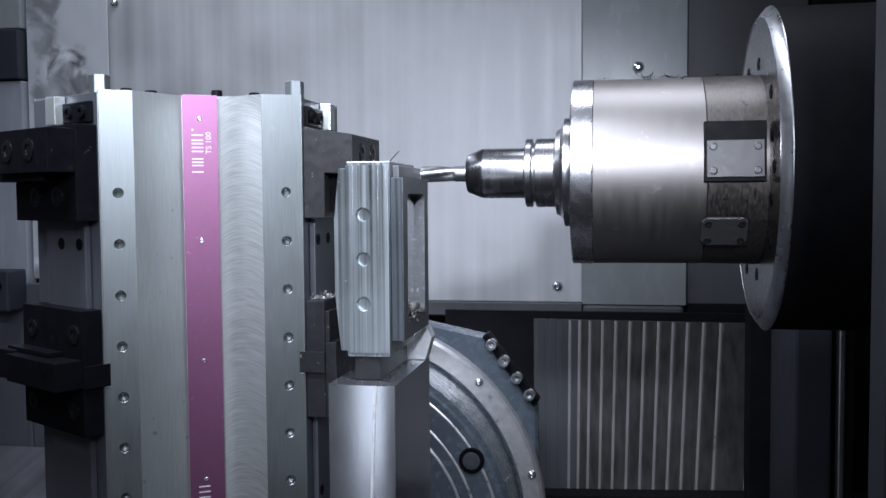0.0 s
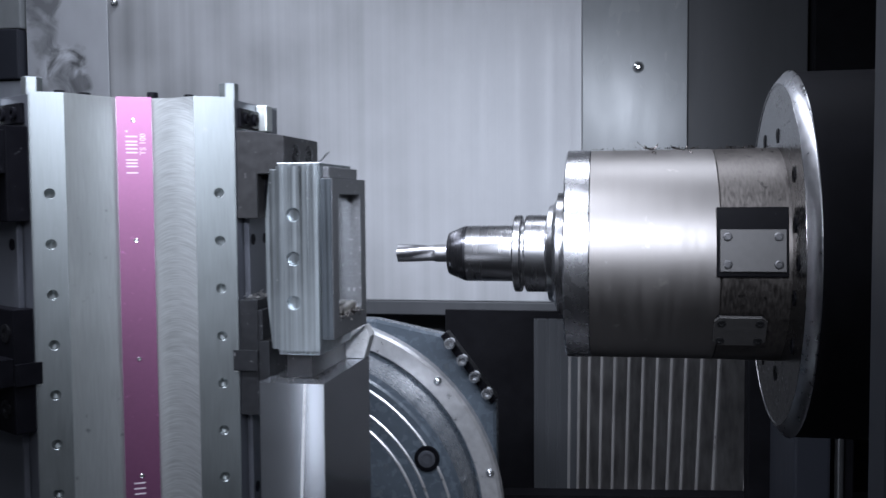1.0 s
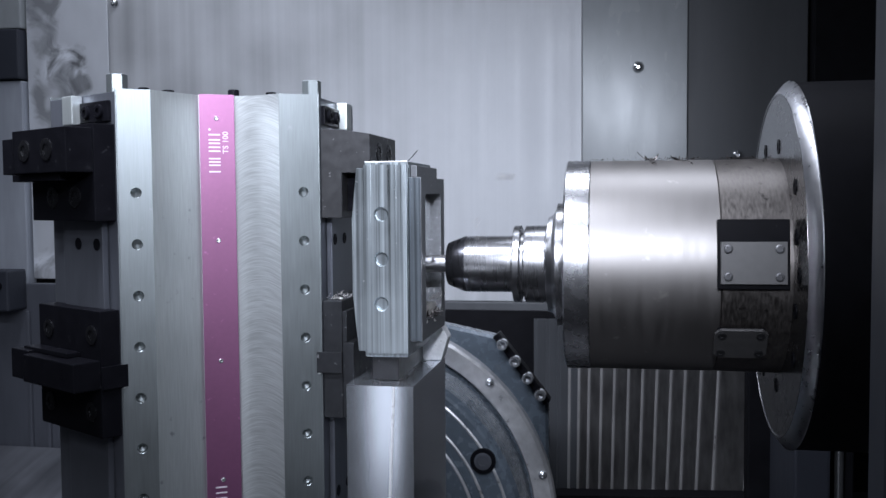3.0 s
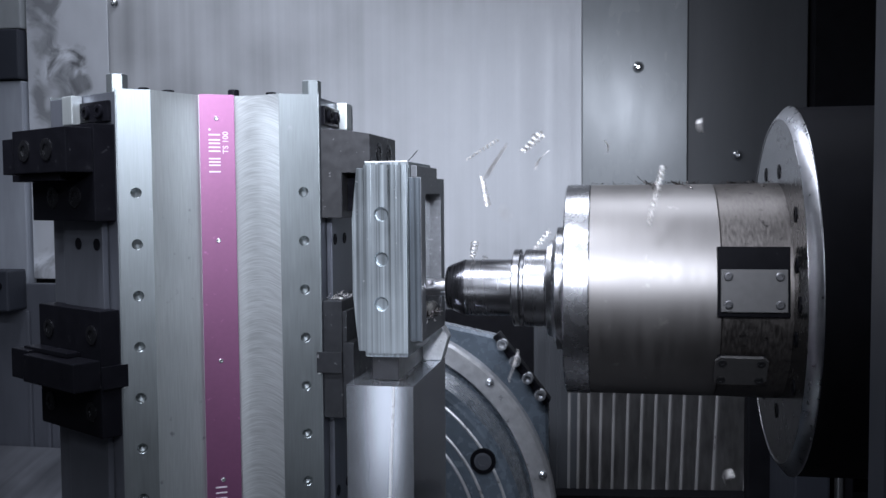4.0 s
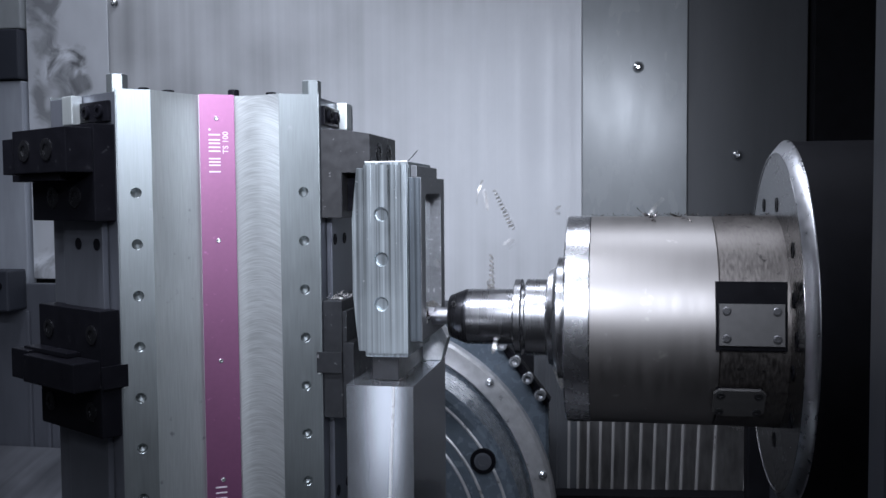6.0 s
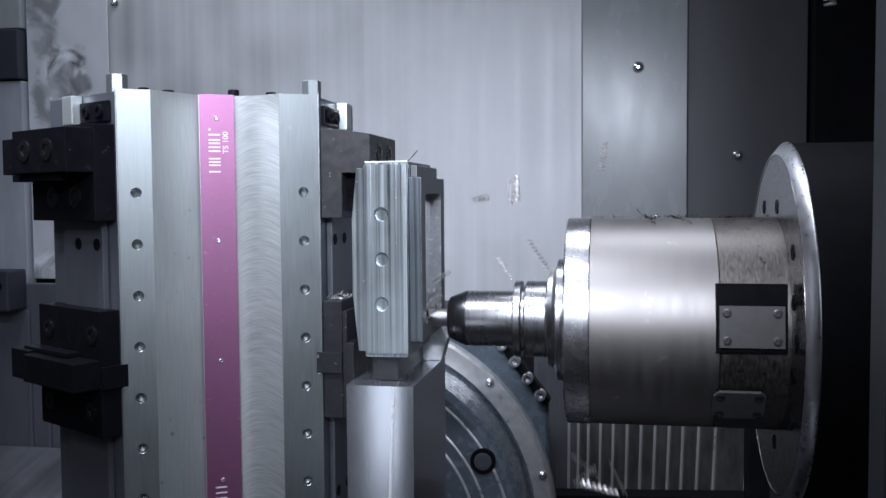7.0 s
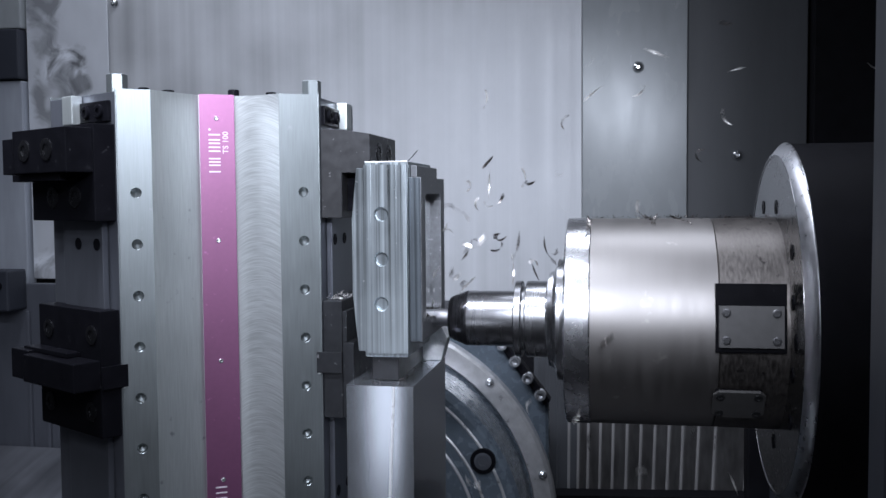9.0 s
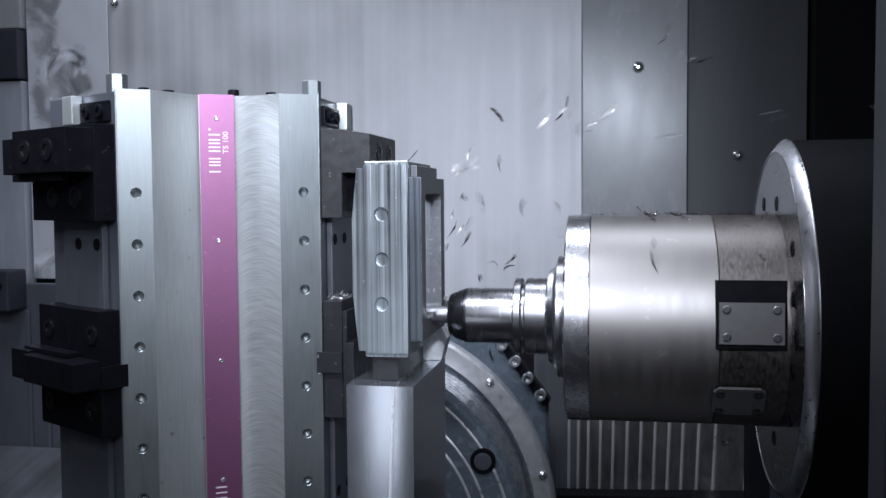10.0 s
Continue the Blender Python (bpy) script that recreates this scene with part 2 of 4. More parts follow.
def box(lo, hi, bevel=0.0, bm=None, m=None):
    bm2 = bmesh.new()
    r = bmesh.ops.create_cube(bm2, size=1)
    for v in r["verts"]:
        v.co = Vector([lo[i] + (v.co[i] + 0.5) * (hi[i] - lo[i]) for i in range(3)])
    if bevel:
        bmesh.ops.bevel(bm2, geom=bm2.edges[:], offset=bevel, segments=2, profile=0.6, affect="EDGES")
    return into(bm2, bm, m)


def into(src, dst, m=None):
    if m is not None:
        src.transform(m)
    if dst is None:
        return src
    me = bpy.data.meshes.new("tmp")
    src.to_mesh(me)
    src.free()
    dst.from_mesh(me)
    bpy.data.meshes.remove(me)
    return dst


def prism(points, z0, z1, bevel=0.0, bm=None, m=None):
    """A polygon in x, y pulled up from z0 to z1."""
    bm2 = bmesh.new()
    f = bm2.faces.new([bm2.verts.new((x, y, z0)) for x, y in points])
    r = bmesh.ops.extrude_face_region(bm2, geom=[f])
    for v in r["geom"]:
        if isinstance(v, bmesh.types.BMVert):
            v.co.z = z1
    bmesh.ops.recalc_face_normals(bm2, faces=bm2.faces)
    if bevel:
        bmesh.ops.bevel(bm2, geom=bm2.edges[:], offset=bevel, segments=1, affect="EDGES")
    return into(bm2, bm, m)


def lathe(profile, seg=48, bm=None, m=None):
    """Turns (along, radius) pairs about the x axis; ends with radius 0 close."""
    bm2 = bmesh.new()
    rings = []
    for a, r in profile:
        if r <= 1e-6:
            rings.append([bm2.verts.new((a, 0, 0))])
        else:
            rings.append([bm2.verts.new((a, r * math.cos(2 * math.pi * i / seg), r * math.sin(2 * math.pi * i / seg))) for i in range(seg)])
    for p, q in zip(rings, rings[1:]):
        for i in range(seg):
            j = (i + 1) % seg
            if len(p) == 1 and len(q) > 1:
                bm2.faces.new((p[0], q[i], q[j]))
            elif len(q) == 1 and len(p) > 1:
                bm2.faces.new((p[i], q[0], p[j]))
            elif len(p) > 1:
                bm2.faces.new((p[i], q[i], q[j], p[j]))
    return into(bm2, bm, m)


def toward(at, direction):
    """Takes the x axis to the direction and the origin to the place."""
    return Matrix.Translation(at) @ Vector(direction).to_track_quat("X", "Z").to_matrix().to_4x4()


def screw(at, direction, r, h, seg=20, bm=None):
    """A socket head: chamfered rim and a hexagonal recess."""
    m = toward(at, direction)
    bm = lathe([(-0.002, 0), (-0.002, r), (h * 0.85, r), (h, r * 0.88), (h, r * 0.55)], seg, bm, m)
    n = 6
    bm2 = bmesh.new()
    top = [bm2.verts.new((h, r * 0.55 * math.cos(i * math.pi / 3), r * 0.55 * math.sin(i * math.pi / 3))) for i in range(n)]
    low = [bm2.verts.new((h * 0.35, v.co.y, v.co.z)) for v in top]
    for i in range(n):
        bm2.faces.new((top[i], top[(i + 1) % n], low[(i + 1) % n], low[i]))
    bm2.faces.new(low)
    ringo = [bm2.verts.new((h, r * 0.6 * math.cos(i * math.pi / 9), r * 0.6 * math.sin(i * math.pi / 9))) for i in range(18)]
    for i in range(18):
        a, b = top[i // 3], top[(i // 3 + 1) % n]
        bm2.faces.new((ringo[i], ringo[(i + 1) % 18], b if i % 3 == 2 else a))
        if i % 3 == 2:
            bm2.faces.new((ringo[i], b, a))
    return into(bm2, bm, m)


def button(at, direction, r, h, bm=None):
    return lathe([(-0.002, 0), (-0.002, r), (0, r), (h * 0.5, r * 0.85), (h * 0.9, r * 0.5), (h, r * 0.32), (h * 0.55, r * 0.26), (h * 0.55, 0)], 20, bm, toward(at, direction))


def drilled(w0, w1, h0, h1, holes, r, deep, cone=True, m=None, bm=None):
    """A flat strip in x (w) and z (h), facing -y, with one row of drilled, chamfered holes (w, h) from the top down."""
    bm2 = bmesh.new()
    holes = sorted(holes, key=lambda p: p[1])
    cuts = [h0] + [(a[1] + b[1]) / 2 for a, b in zip(holes, holes[1:])] + [h1]
    seg = 24
    for (cw, ch), b0, b1 in zip(holes, cuts, cuts[1:]):
        outer, rings = [], []
        for i in range(seg):
            a = 2 * math.pi * (i + 0.5) / seg
            dx, dz = math.cos(a), math.sin(a)
            k = min(((w1 - cw) if dx > 0 else (w0 - cw)) / dx if abs(dx) > 1e-9 else 9, ((b1 - ch) if dz > 0 else (b0 - ch)) / dz)
            outer.append(Vector((cw + dx * k, 0, ch + dz * k)))
        corners = [(w1, b1), (w0, b1), (w0, b0), (w1, b0)]
        for qx, qz in corners:
            i = min(range(seg), key=lambda n: (outer[n].x - qx) ** 2 + (outer[n].z - qz) ** 2)
            outer[i] = Vector((qx, 0, qz))
        prev = [bm2.verts.new(v) for v in outer]
        for rr, dd in ((r, 0), (r * 0.86, r * 0.16), (r * 0.84, deep), (0.0, deep + (r * 0.45 if cone else 0))):
            if rr == 0:
                tip = bm2.verts.new((cw, dd, ch))
                for i in range(seg):
                    bm2.faces.new((prev[i], prev[(i + 1) % seg], tip))
                break
            ring = [bm2.verts.new((cw + rr * math.cos(2 * math.pi * (i + 0.5) / seg), dd, ch + rr * math.sin(2 * math.pi * (i + 0.5) / seg))) for i in range(seg)]
            for i in range(seg):
                bm2.faces.new((prev[i], prev[(i + 1) % seg], ring[(i + 1) % seg], ring[i]))
            prev = ring
    bmesh.ops.remove_doubles(bm2, verts=bm2.verts[:], dist=1e-6)
    return into(bm2, bm, m)


def lettering(words, size, m):
    """Raised print in the built-in font: x along the line, y up the letters."""
    curve = bpy.data.curves.new("lettering", "FONT")
    curve.body, curve.size, curve.extrude, curve.resolution_u = words, size, 0.0001, 3
    ob = bpy.data.objects.new("lettering", curve)
    bm = bmesh.new()
    bm.from_mesh(ob.to_mesh())
    ob.to_mesh_clear()
    bpy.data.objects.remove(ob)
    bpy.data.curves.remove(curve)
    bm.transform(m)
    return bm


# ---- the machine's room ----
WALL_Y = 1.75


def build_room():
    # floor pan, ceiling and the walls that close the room
    setting("floor", box((-1.75, -1.1, -0.80), (1.1, 2.0, -0.76)), PAN, "dark machine floor pan with coolant residue", "floor")
    # unseen ceiling, front and side walls, added as dark surroundings for the metal
    setting("ceiling", box((-1.75, -1.1, 1.0), (1.1, 2.0, 1.04)), DARKSHEET, "dark sheet metal machine ceiling", "ceiling")
    setting("wall_front", box((-1.75, -1.14, -0.76), (1.1, -1.1, 1.0)), DARKSHEET, "plain dark wall added behind the lens, out of view", "wall")
    setting("wall_left", box((-1.75, -1.1, -0.76), (-1.71, 2.0, 1.0)), DARKSHEET, "dark sheet metal side wall", "wall")
    setting("wall_right", box((1.06, -1.1, -0.76), (1.1, 2.0, 1.0)), DARKSHEET, "dark sheet metal side wall", "wall")
    setting("wall_rear", box((-1.71, 1.96, -0.76), (1.06, 2.0, 1.0)), DARKSHEET, "dark rear wall behind the cover sheets", "wall")
    # brushed cover sheet with a folded lower lip
    main = setting("wall_back", box((-1.0, WALL_Y, -0.195), (-0.06, WALL_Y + 0.03, 0.98), 0.002), BRUSHED, "brushed stainless cover sheet with vertical streaks", "wall panel")
    # lower folds are coloured a step darker than their sheets, as shade
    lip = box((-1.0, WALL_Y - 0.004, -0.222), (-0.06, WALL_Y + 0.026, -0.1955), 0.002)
    setting("trim", lip, DARKSHEET, "folded lower edge of the cover sheet with shade in its colour", "trim")
    # proud cover box
    bx = box((-0.0595, WALL_Y - 0.012, -0.197), (0.1262, WALL_Y + 0.03, 0.98), 0.0012)
    setting("wall_cover", bx, SHEET, "satin grey sheet metal cover box with a dome screw", "wall panel")
    setting("trim", box((-0.0585, WALL_Y - 0.010, -0.238), (0.1225, WALL_Y + 0.02, -0.1975), 0.006), DARKSHEET, "rounded lower fold of the cover box with shade in its colour", "trim")
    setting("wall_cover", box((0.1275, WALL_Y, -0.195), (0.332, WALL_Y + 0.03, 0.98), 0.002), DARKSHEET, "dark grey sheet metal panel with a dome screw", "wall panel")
    setting("trim", box((0.1275, WALL_Y - 0.003, -0.222), (0.332, WALL_Y + 0.026, -0.1955), 0.002), BLACK, "folded lower edge of the panel with shade in its colour", "trim")
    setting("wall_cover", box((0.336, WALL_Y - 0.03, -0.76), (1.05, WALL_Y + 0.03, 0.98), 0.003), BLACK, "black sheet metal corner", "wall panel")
    # splashed narrow panel and the dark corner beside it
    setting("wall_cover", box((-1.185, WALL_Y + 0.004, -0.16), (-1.0035, WALL_Y + 0.03, 0.98), 0.002), SPLASHED, "light sheet metal panel smeared with coolant splashes", "wall panel")
    setting("wall_cover", box((-1.70, WALL_Y - 0.02, 0.249), (-1.189, WALL_Y + 0.02, 0.349), 0.003), FRAME, "dark blue-grey corner panel", "wall panel")
    setting("wall_cover", box((-1.70, WALL_Y - 0.01, 0.352), (-1.189, WALL_Y + 0.02, 0.98), 0.003), SHEET, "grey sheet metal corner panel", "wall panel")
    low = thing("chute_panel", (-1.2, 1.70, -0.76), "dark grey ribbed chute panel beside the cover sheets", "machine panel")
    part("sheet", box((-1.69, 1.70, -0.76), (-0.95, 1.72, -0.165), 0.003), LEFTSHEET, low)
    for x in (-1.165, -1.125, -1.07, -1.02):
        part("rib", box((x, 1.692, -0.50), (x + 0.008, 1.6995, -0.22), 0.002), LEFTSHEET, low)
    blk = part("bracket", box((-1.30, 1.64, -0.215), (-1.165, 1.6995, -0.135), 0.004), FRAME, low, "dark bracket with a screw")
    part("bracket_screw", screw((-1.188, 1.64, -0.165), (0, -1, 0), 0.010, 0.004), BLACKOX, blk, "", None, True)
    chute = part("chute_floor", prism([(1.25, -0.60), (1.69, -0.495), (1.69, -0.505), (1.25, -0.61)], -1.69, -0.95, 0.0, None, Matrix(((0, 0, 1, 0), (1, 0, 0, 0), (0, 1, 0, 0), (0, 0, 0, 1)))), CHUTE, low, "sloping streaked chute floor")
    setting("wall_cover", box((-1.70, WALL_Y - 0.01, -0.76), (-1.189, WALL_Y + 0.02, 0.246), 0.003), PALEBLUE, "blue-grey lower corner panel", "wall panel")
    for i, (x, z, y) in enumerate(((-0.985, 0.395, WALL_Y), (0.040, 0.233, WALL_Y - 0.012), (0.2145, 0.073, WALL_Y), (-0.105, -0.165, WALL_Y))):
        b = part("dome_screw", button((x, y, z), (0, -1, 0), 0.0105, 0.008), DOME, None, "", (x, y, z), True)
        tagged(b, "shiny dome-headed screw in the sheet metal wall", "screw", "screws in the wall sheets")


def build_way_cover():
    """A telescopic slide cover: overlapping upright plates below the wall sheets."""
    y = 1.62
    cover = thing("slide_cover", (0.1, y, -0.76), "dark telescopic slide cover of upright overlapping steel plates", "slide cover")
    # black sheet put in for the darkness of the gap
    part("backing", box((-0.30, y + 0.03, -0.76), (0.33, y + 0.04, -0.20)), BLACK, cover, "black sheet standing for the dark gap behind the cover")
    edges = [-0.139, -0.118, -0.0987, -0.0794, -0.063, -0.0457, -0.0247, -0.0029, 0.0208, 0.0443, 0.0677, 0.091, 0.1141, 0.1399, 0.1673, 0.219, 0.256]
    for i, (a, b) in enumerate(zip(edges, edges[1:])):
        lean = -0.012 * (i / 14)
        d = y + 0.02 - 0.0012 * i
        bm = bmesh.new()
        pts = [(a, d + 0.004), (a, d - 0.006), (a + 0.006, d - 0.008), (b + 0.004, d - 0.0035), (b + 0.004, d + 0.002)]
        prism(pts, -0.530, -0.212, 0.0, bm)
        for v in bm.verts:
            v.co.x += lean * (-v.co.z - 0.35) / 0.3
        # left plates and edges take a darker sheet colour for the shade there
        pl = part("plate", bm, DARKSHEET if i < 4 else SLAT, cover, "plate with shade in its dark colour" if i < 4 else "")
        bm = lathe([(-0.530, 0), (-0.530, 0.0030), (-0.212, 0.0030), (-0.212, 0)], 12, None, Matrix.Translation((a + 0.002, d - 0.005, 0)) @ Matrix.Rotation(radians(-90), 4, "Y"))
        for v in bm.verts:
            v.co.x += lean * (-v.co.z - 0.35) / 0.3
        part("wiper_edge", bm, DARKSHEET if i < 3 else SLATEDGE, pl, "rolled edge with shade in its dark colour" if i < 3 else "bright rolled edge", None, True)
    part("sill", prism([(-0.35, -0.76), (0.5, -0.76), (0.5, -0.4787), (-0.35, -0.5095)], y - 0.06, y - 0.02, 0.0, None, Matrix(((1, 0, 0, 0), (0, 0, 1, 0), (0, 1, 0, 0), (0, 0, 0, 1)))), BLACK, cover, "black sill in front of the plates")


def build_columns():
    post = thing("guide_column", (0.29, 1.32, -0.76), "dark machined guide column with a bright edge strip", "machine column")
    part("column", box((0.236, 1.30, -0.76), (0.282, 1.5, -0.12), 0.004), FRAME, post)
    part("back_plate", box((0.205, 1.52, -0.76), (0.34, 1.56, -0.12), 0.004), BLACK, post)
    part("edge_strip", box((0.2885, 1.29, -0.76), (0.2965, 1.31, -0.12), 0.002), BRIGHT, post, "bright ground strip")
    part("strip_back", box((0.2970, 1.295, -0.76), (0.310, 1.35, -0.12), 0.002), BLACK, post)
    fr = thing("door_frame", (0.12, 0.43, -0.76), "dark blue-grey painted edge of the machine door", "door frame")
    part("upright", box((0.1195, 0.44, -0.76), (0.20, 0.478, 0.98), 0.006), FRAME, fr)


# ---- the clamping tower ----
S30, C30 = 0.5, 0.8660254
AXIS = Vector((-0.3739, 0.7927, 0))
TOP, FOOT = 0.0855, -0.46
SIDE_P, SIDE_Q = 0.1031, 0.1195


def channel_frame(k):
    """Local x along a channel side, y into the tower, z up; k = 0 is the side with the purple strip."""
    n = Vector((S30, -C30, 0))
    t = Vector((C30, S30, 0))
    m = Matrix(((t.x, -n.x, 0, 0), (t.y, -n.y, 0, 0), (0, 0, 1, 0), (0, 0, 0, 1)))
    return Matrix.Translation(AXIS) @ Matrix.Rotation(radians(120 * k), 4, "Z") @ m @ Matrix.Translation((0, -SIDE_P, 0))


def clamp_frame(k):
    """Local x along a clamping side away from the door, y outwards, z up; k = 0 faces the spindle."""
    return Matrix.Translation(AXIS) @ Matrix.Rotation(radians(120 * k), 4, "Z") @ Matrix(((0, 1, 0, SIDE_Q), (1, 0, 0, 0), (0, 0, 1, 0), (0, 0, 0, 1)))


HW = 0.0785


def build_tower():
    tower = thing("clamping_tower", (AXIS.x, AXIS.y, FOOT), "three-sided steel clamping tower with black jaws and a purple label strip", "clamping tower")
    # the core: a hexagon with three vee channels
    pts = []
    prof = [(-HW + 0.0001, 0.012), (-HW + 0.026, 0.012), (-0.0145, 0.0282), (0.0145, 0.0282), (HW - 0.030, 0.012), (HW - 0.0001, 0.012)]
    for k in range(3):
        m = channel_frame(k)
        for w, d in prof:
            p = m @ Vector((w, d, 0))
            pts.append((p.x, p.y))
    part("core", prism(pts, FOOT + 0.04, TOP - 0.0005), STEEL, tower)
    for k in range(3):
        m = channel_frame(k)
        for side in (-1, 1):
            fw = 0.0255 if side < 0 else 0.0325
            w0, w1 = (-HW, -HW + fw) if side < 0 else (HW - fw, HW)
            hw = -0.0652 if side < 0 else 0.0652
            holes = [(hw, 0.0060 - 0.04 * i) for i in range(-1, 11)]
            if k == 0:
                holes = holes[1:]
            bm = drilled(w0, w1, FOOT + 0.04, TOP, holes, 0.0042, 0.005)
            # back and sides of the flange
            bm2 = bmesh.new()
            vs = [(w0, 0), (w0, 0.0118), (w1, 0.0118), (w1, 0)]
            lo = [bm2.verts.new((x, y, FOOT + 0.04)) for x, y in vs]
            hi = [bm2.verts.new((x, y, TOP)) for x, y in vs]
            for i in range(3):
                bm2.faces.new((lo[i], lo[i + 1], hi[i + 1], hi[i]))
            bm2.faces.new(hi)
            into(bm2, bm)
            bmesh.ops.remove_doubles(bm, verts=bm.verts[:], dist=1e-6)
            bm.transform(m)
            part("flange", bm, FLAT, tower)
        for w in (-HW, HW):
            part("edge_chamfer", box((w - 0.0006, -0.0004, FOOT + 0.04), (w + 0.0006, 0.0010, TOP + 0.0003), 0.0004, None, m), FLAT, tower, "bright broken edge")
        # flanks of the channel
        for side in (-1, 1):
            fw = 0.0255 if side < 0 else 0.0325
            a = (-HW + fw, 0.0) if side < 0 else (HW - fw, 0.0)
            b = (-0.0142, 0.0277) if side < 0 else (0.0142, 0.0277)
            bm = bmesh.new()
            n = 5
            cols = []
            for i in range(n + 1):
                f = i / n
                sag = 0.004 * math.sin(f * math.pi) if side > 0 else 0.0
                x, y = a[0] + (b[0] - a[0]) * f, 0.0006 + (b[1] - a[1]) * f + sag
                cols.append((bm.verts.new((x, y, FOOT + 0.04)), bm.verts.new((x, y, TOP)), bm.verts.new((x, y + 0.011, TOP)), bm.verts.new((x, y + 0.011, FOOT + 0.04))))
            for p, q in zip(cols, cols[1:]):
                bm.faces.new((p[0], q[0], q[1], p[1]))
                bm.faces.new((p[1], q[1], q[2], p[2]))
            bm.transform(m)
            part("channel_flank", bm, MILLED if side > 0 else STEEL, tower, "flank with arched milling marks" if side > 0 else "", None, True)
        # strip
        strip = part("label_strip", box((-0.0141, 0.0262, FOOT + 0.05), (0.0141, 0.0281, TOP + 0.0006), 0.0003, None, m), PURPLE if k == 0 else STEEL, tower, "purple anodised strip" if k == 0 else "")
        if k == 0:
            for z in (0.0666, -0.0334, -0.1333, -0.2332):
                part("rivet", lathe([(0, 0.0019), (0.0004, 0.0018), (0.0007, 0.0012), (0.0006, 0.0007), (0.0001, 0.0005), (0.0001, 0)], 16, None, m @ toward((-0.0007, 0.0262, z), (0, -1, 0))), DOME, strip, "small bright steel rivet", None, True)
            # the maker's mark and the cut-off word become plain bars; the type can be read
            for z in (0.0226, 0.0279, 0.0306, 0.0333, 0.0394, 0.0426, 0.0458, 0.0486, 0.0528, -0.2400, -0.2446, -0.2492):
                part("print_bar", box((-0.0071, 0.0260, z), (0.0021, 0.0263, z + 0.0011), 0.0, None, m), WHITE, strip, "pale printed bar")
            part("print_mark", lathe([(0, 0.0009), (0.0003, 0.0009), (0.0003, 0)], 12, None, m @ toward((-0.0062, 0.0263, 0.0576), (0, -1, 0))), WHITE, strip, "pale printed dot")
            part("print_type", lettering("TS 100", 0.0064, m @ Matrix(((0, -1, 0, 0.0085), (0, 0, -1, 0.0262), (1, 0, 0, 0.0379), (0, 0, 0, 1)))), WHITE, strip, "pale printed type")
        # clamping rail and jaws on the three clamping sides
        build_clamp(tower, k)
    # screws in the top
    m = channel_frame(0)
    for w, d, r, h in ((-0.057, 0.02, 0.0045, 0.0035), (-0.038, 0.028, 0.005, 0.003), (0.016, 0.045, 0.0047, 0.0068), (0.045, 0.03, 0.0045, 0.004)):
        p = m @ Vector((w, d, TOP))
        part("cap_screw", screw(p, (0, 0, 1), r, h), BLACKOX, tower, "small black cap screw", None, True)
    part("foot_plate", lathe([(0, 0), (0, 0.17), (0.035, 0.17), (0.04, 0.165), (0.04, 0)], 64, None, toward((AXIS.x, AXIS.y, FOOT), (0, 0, 1))), STEEL, tower, "round steel foot plate")
    return tower


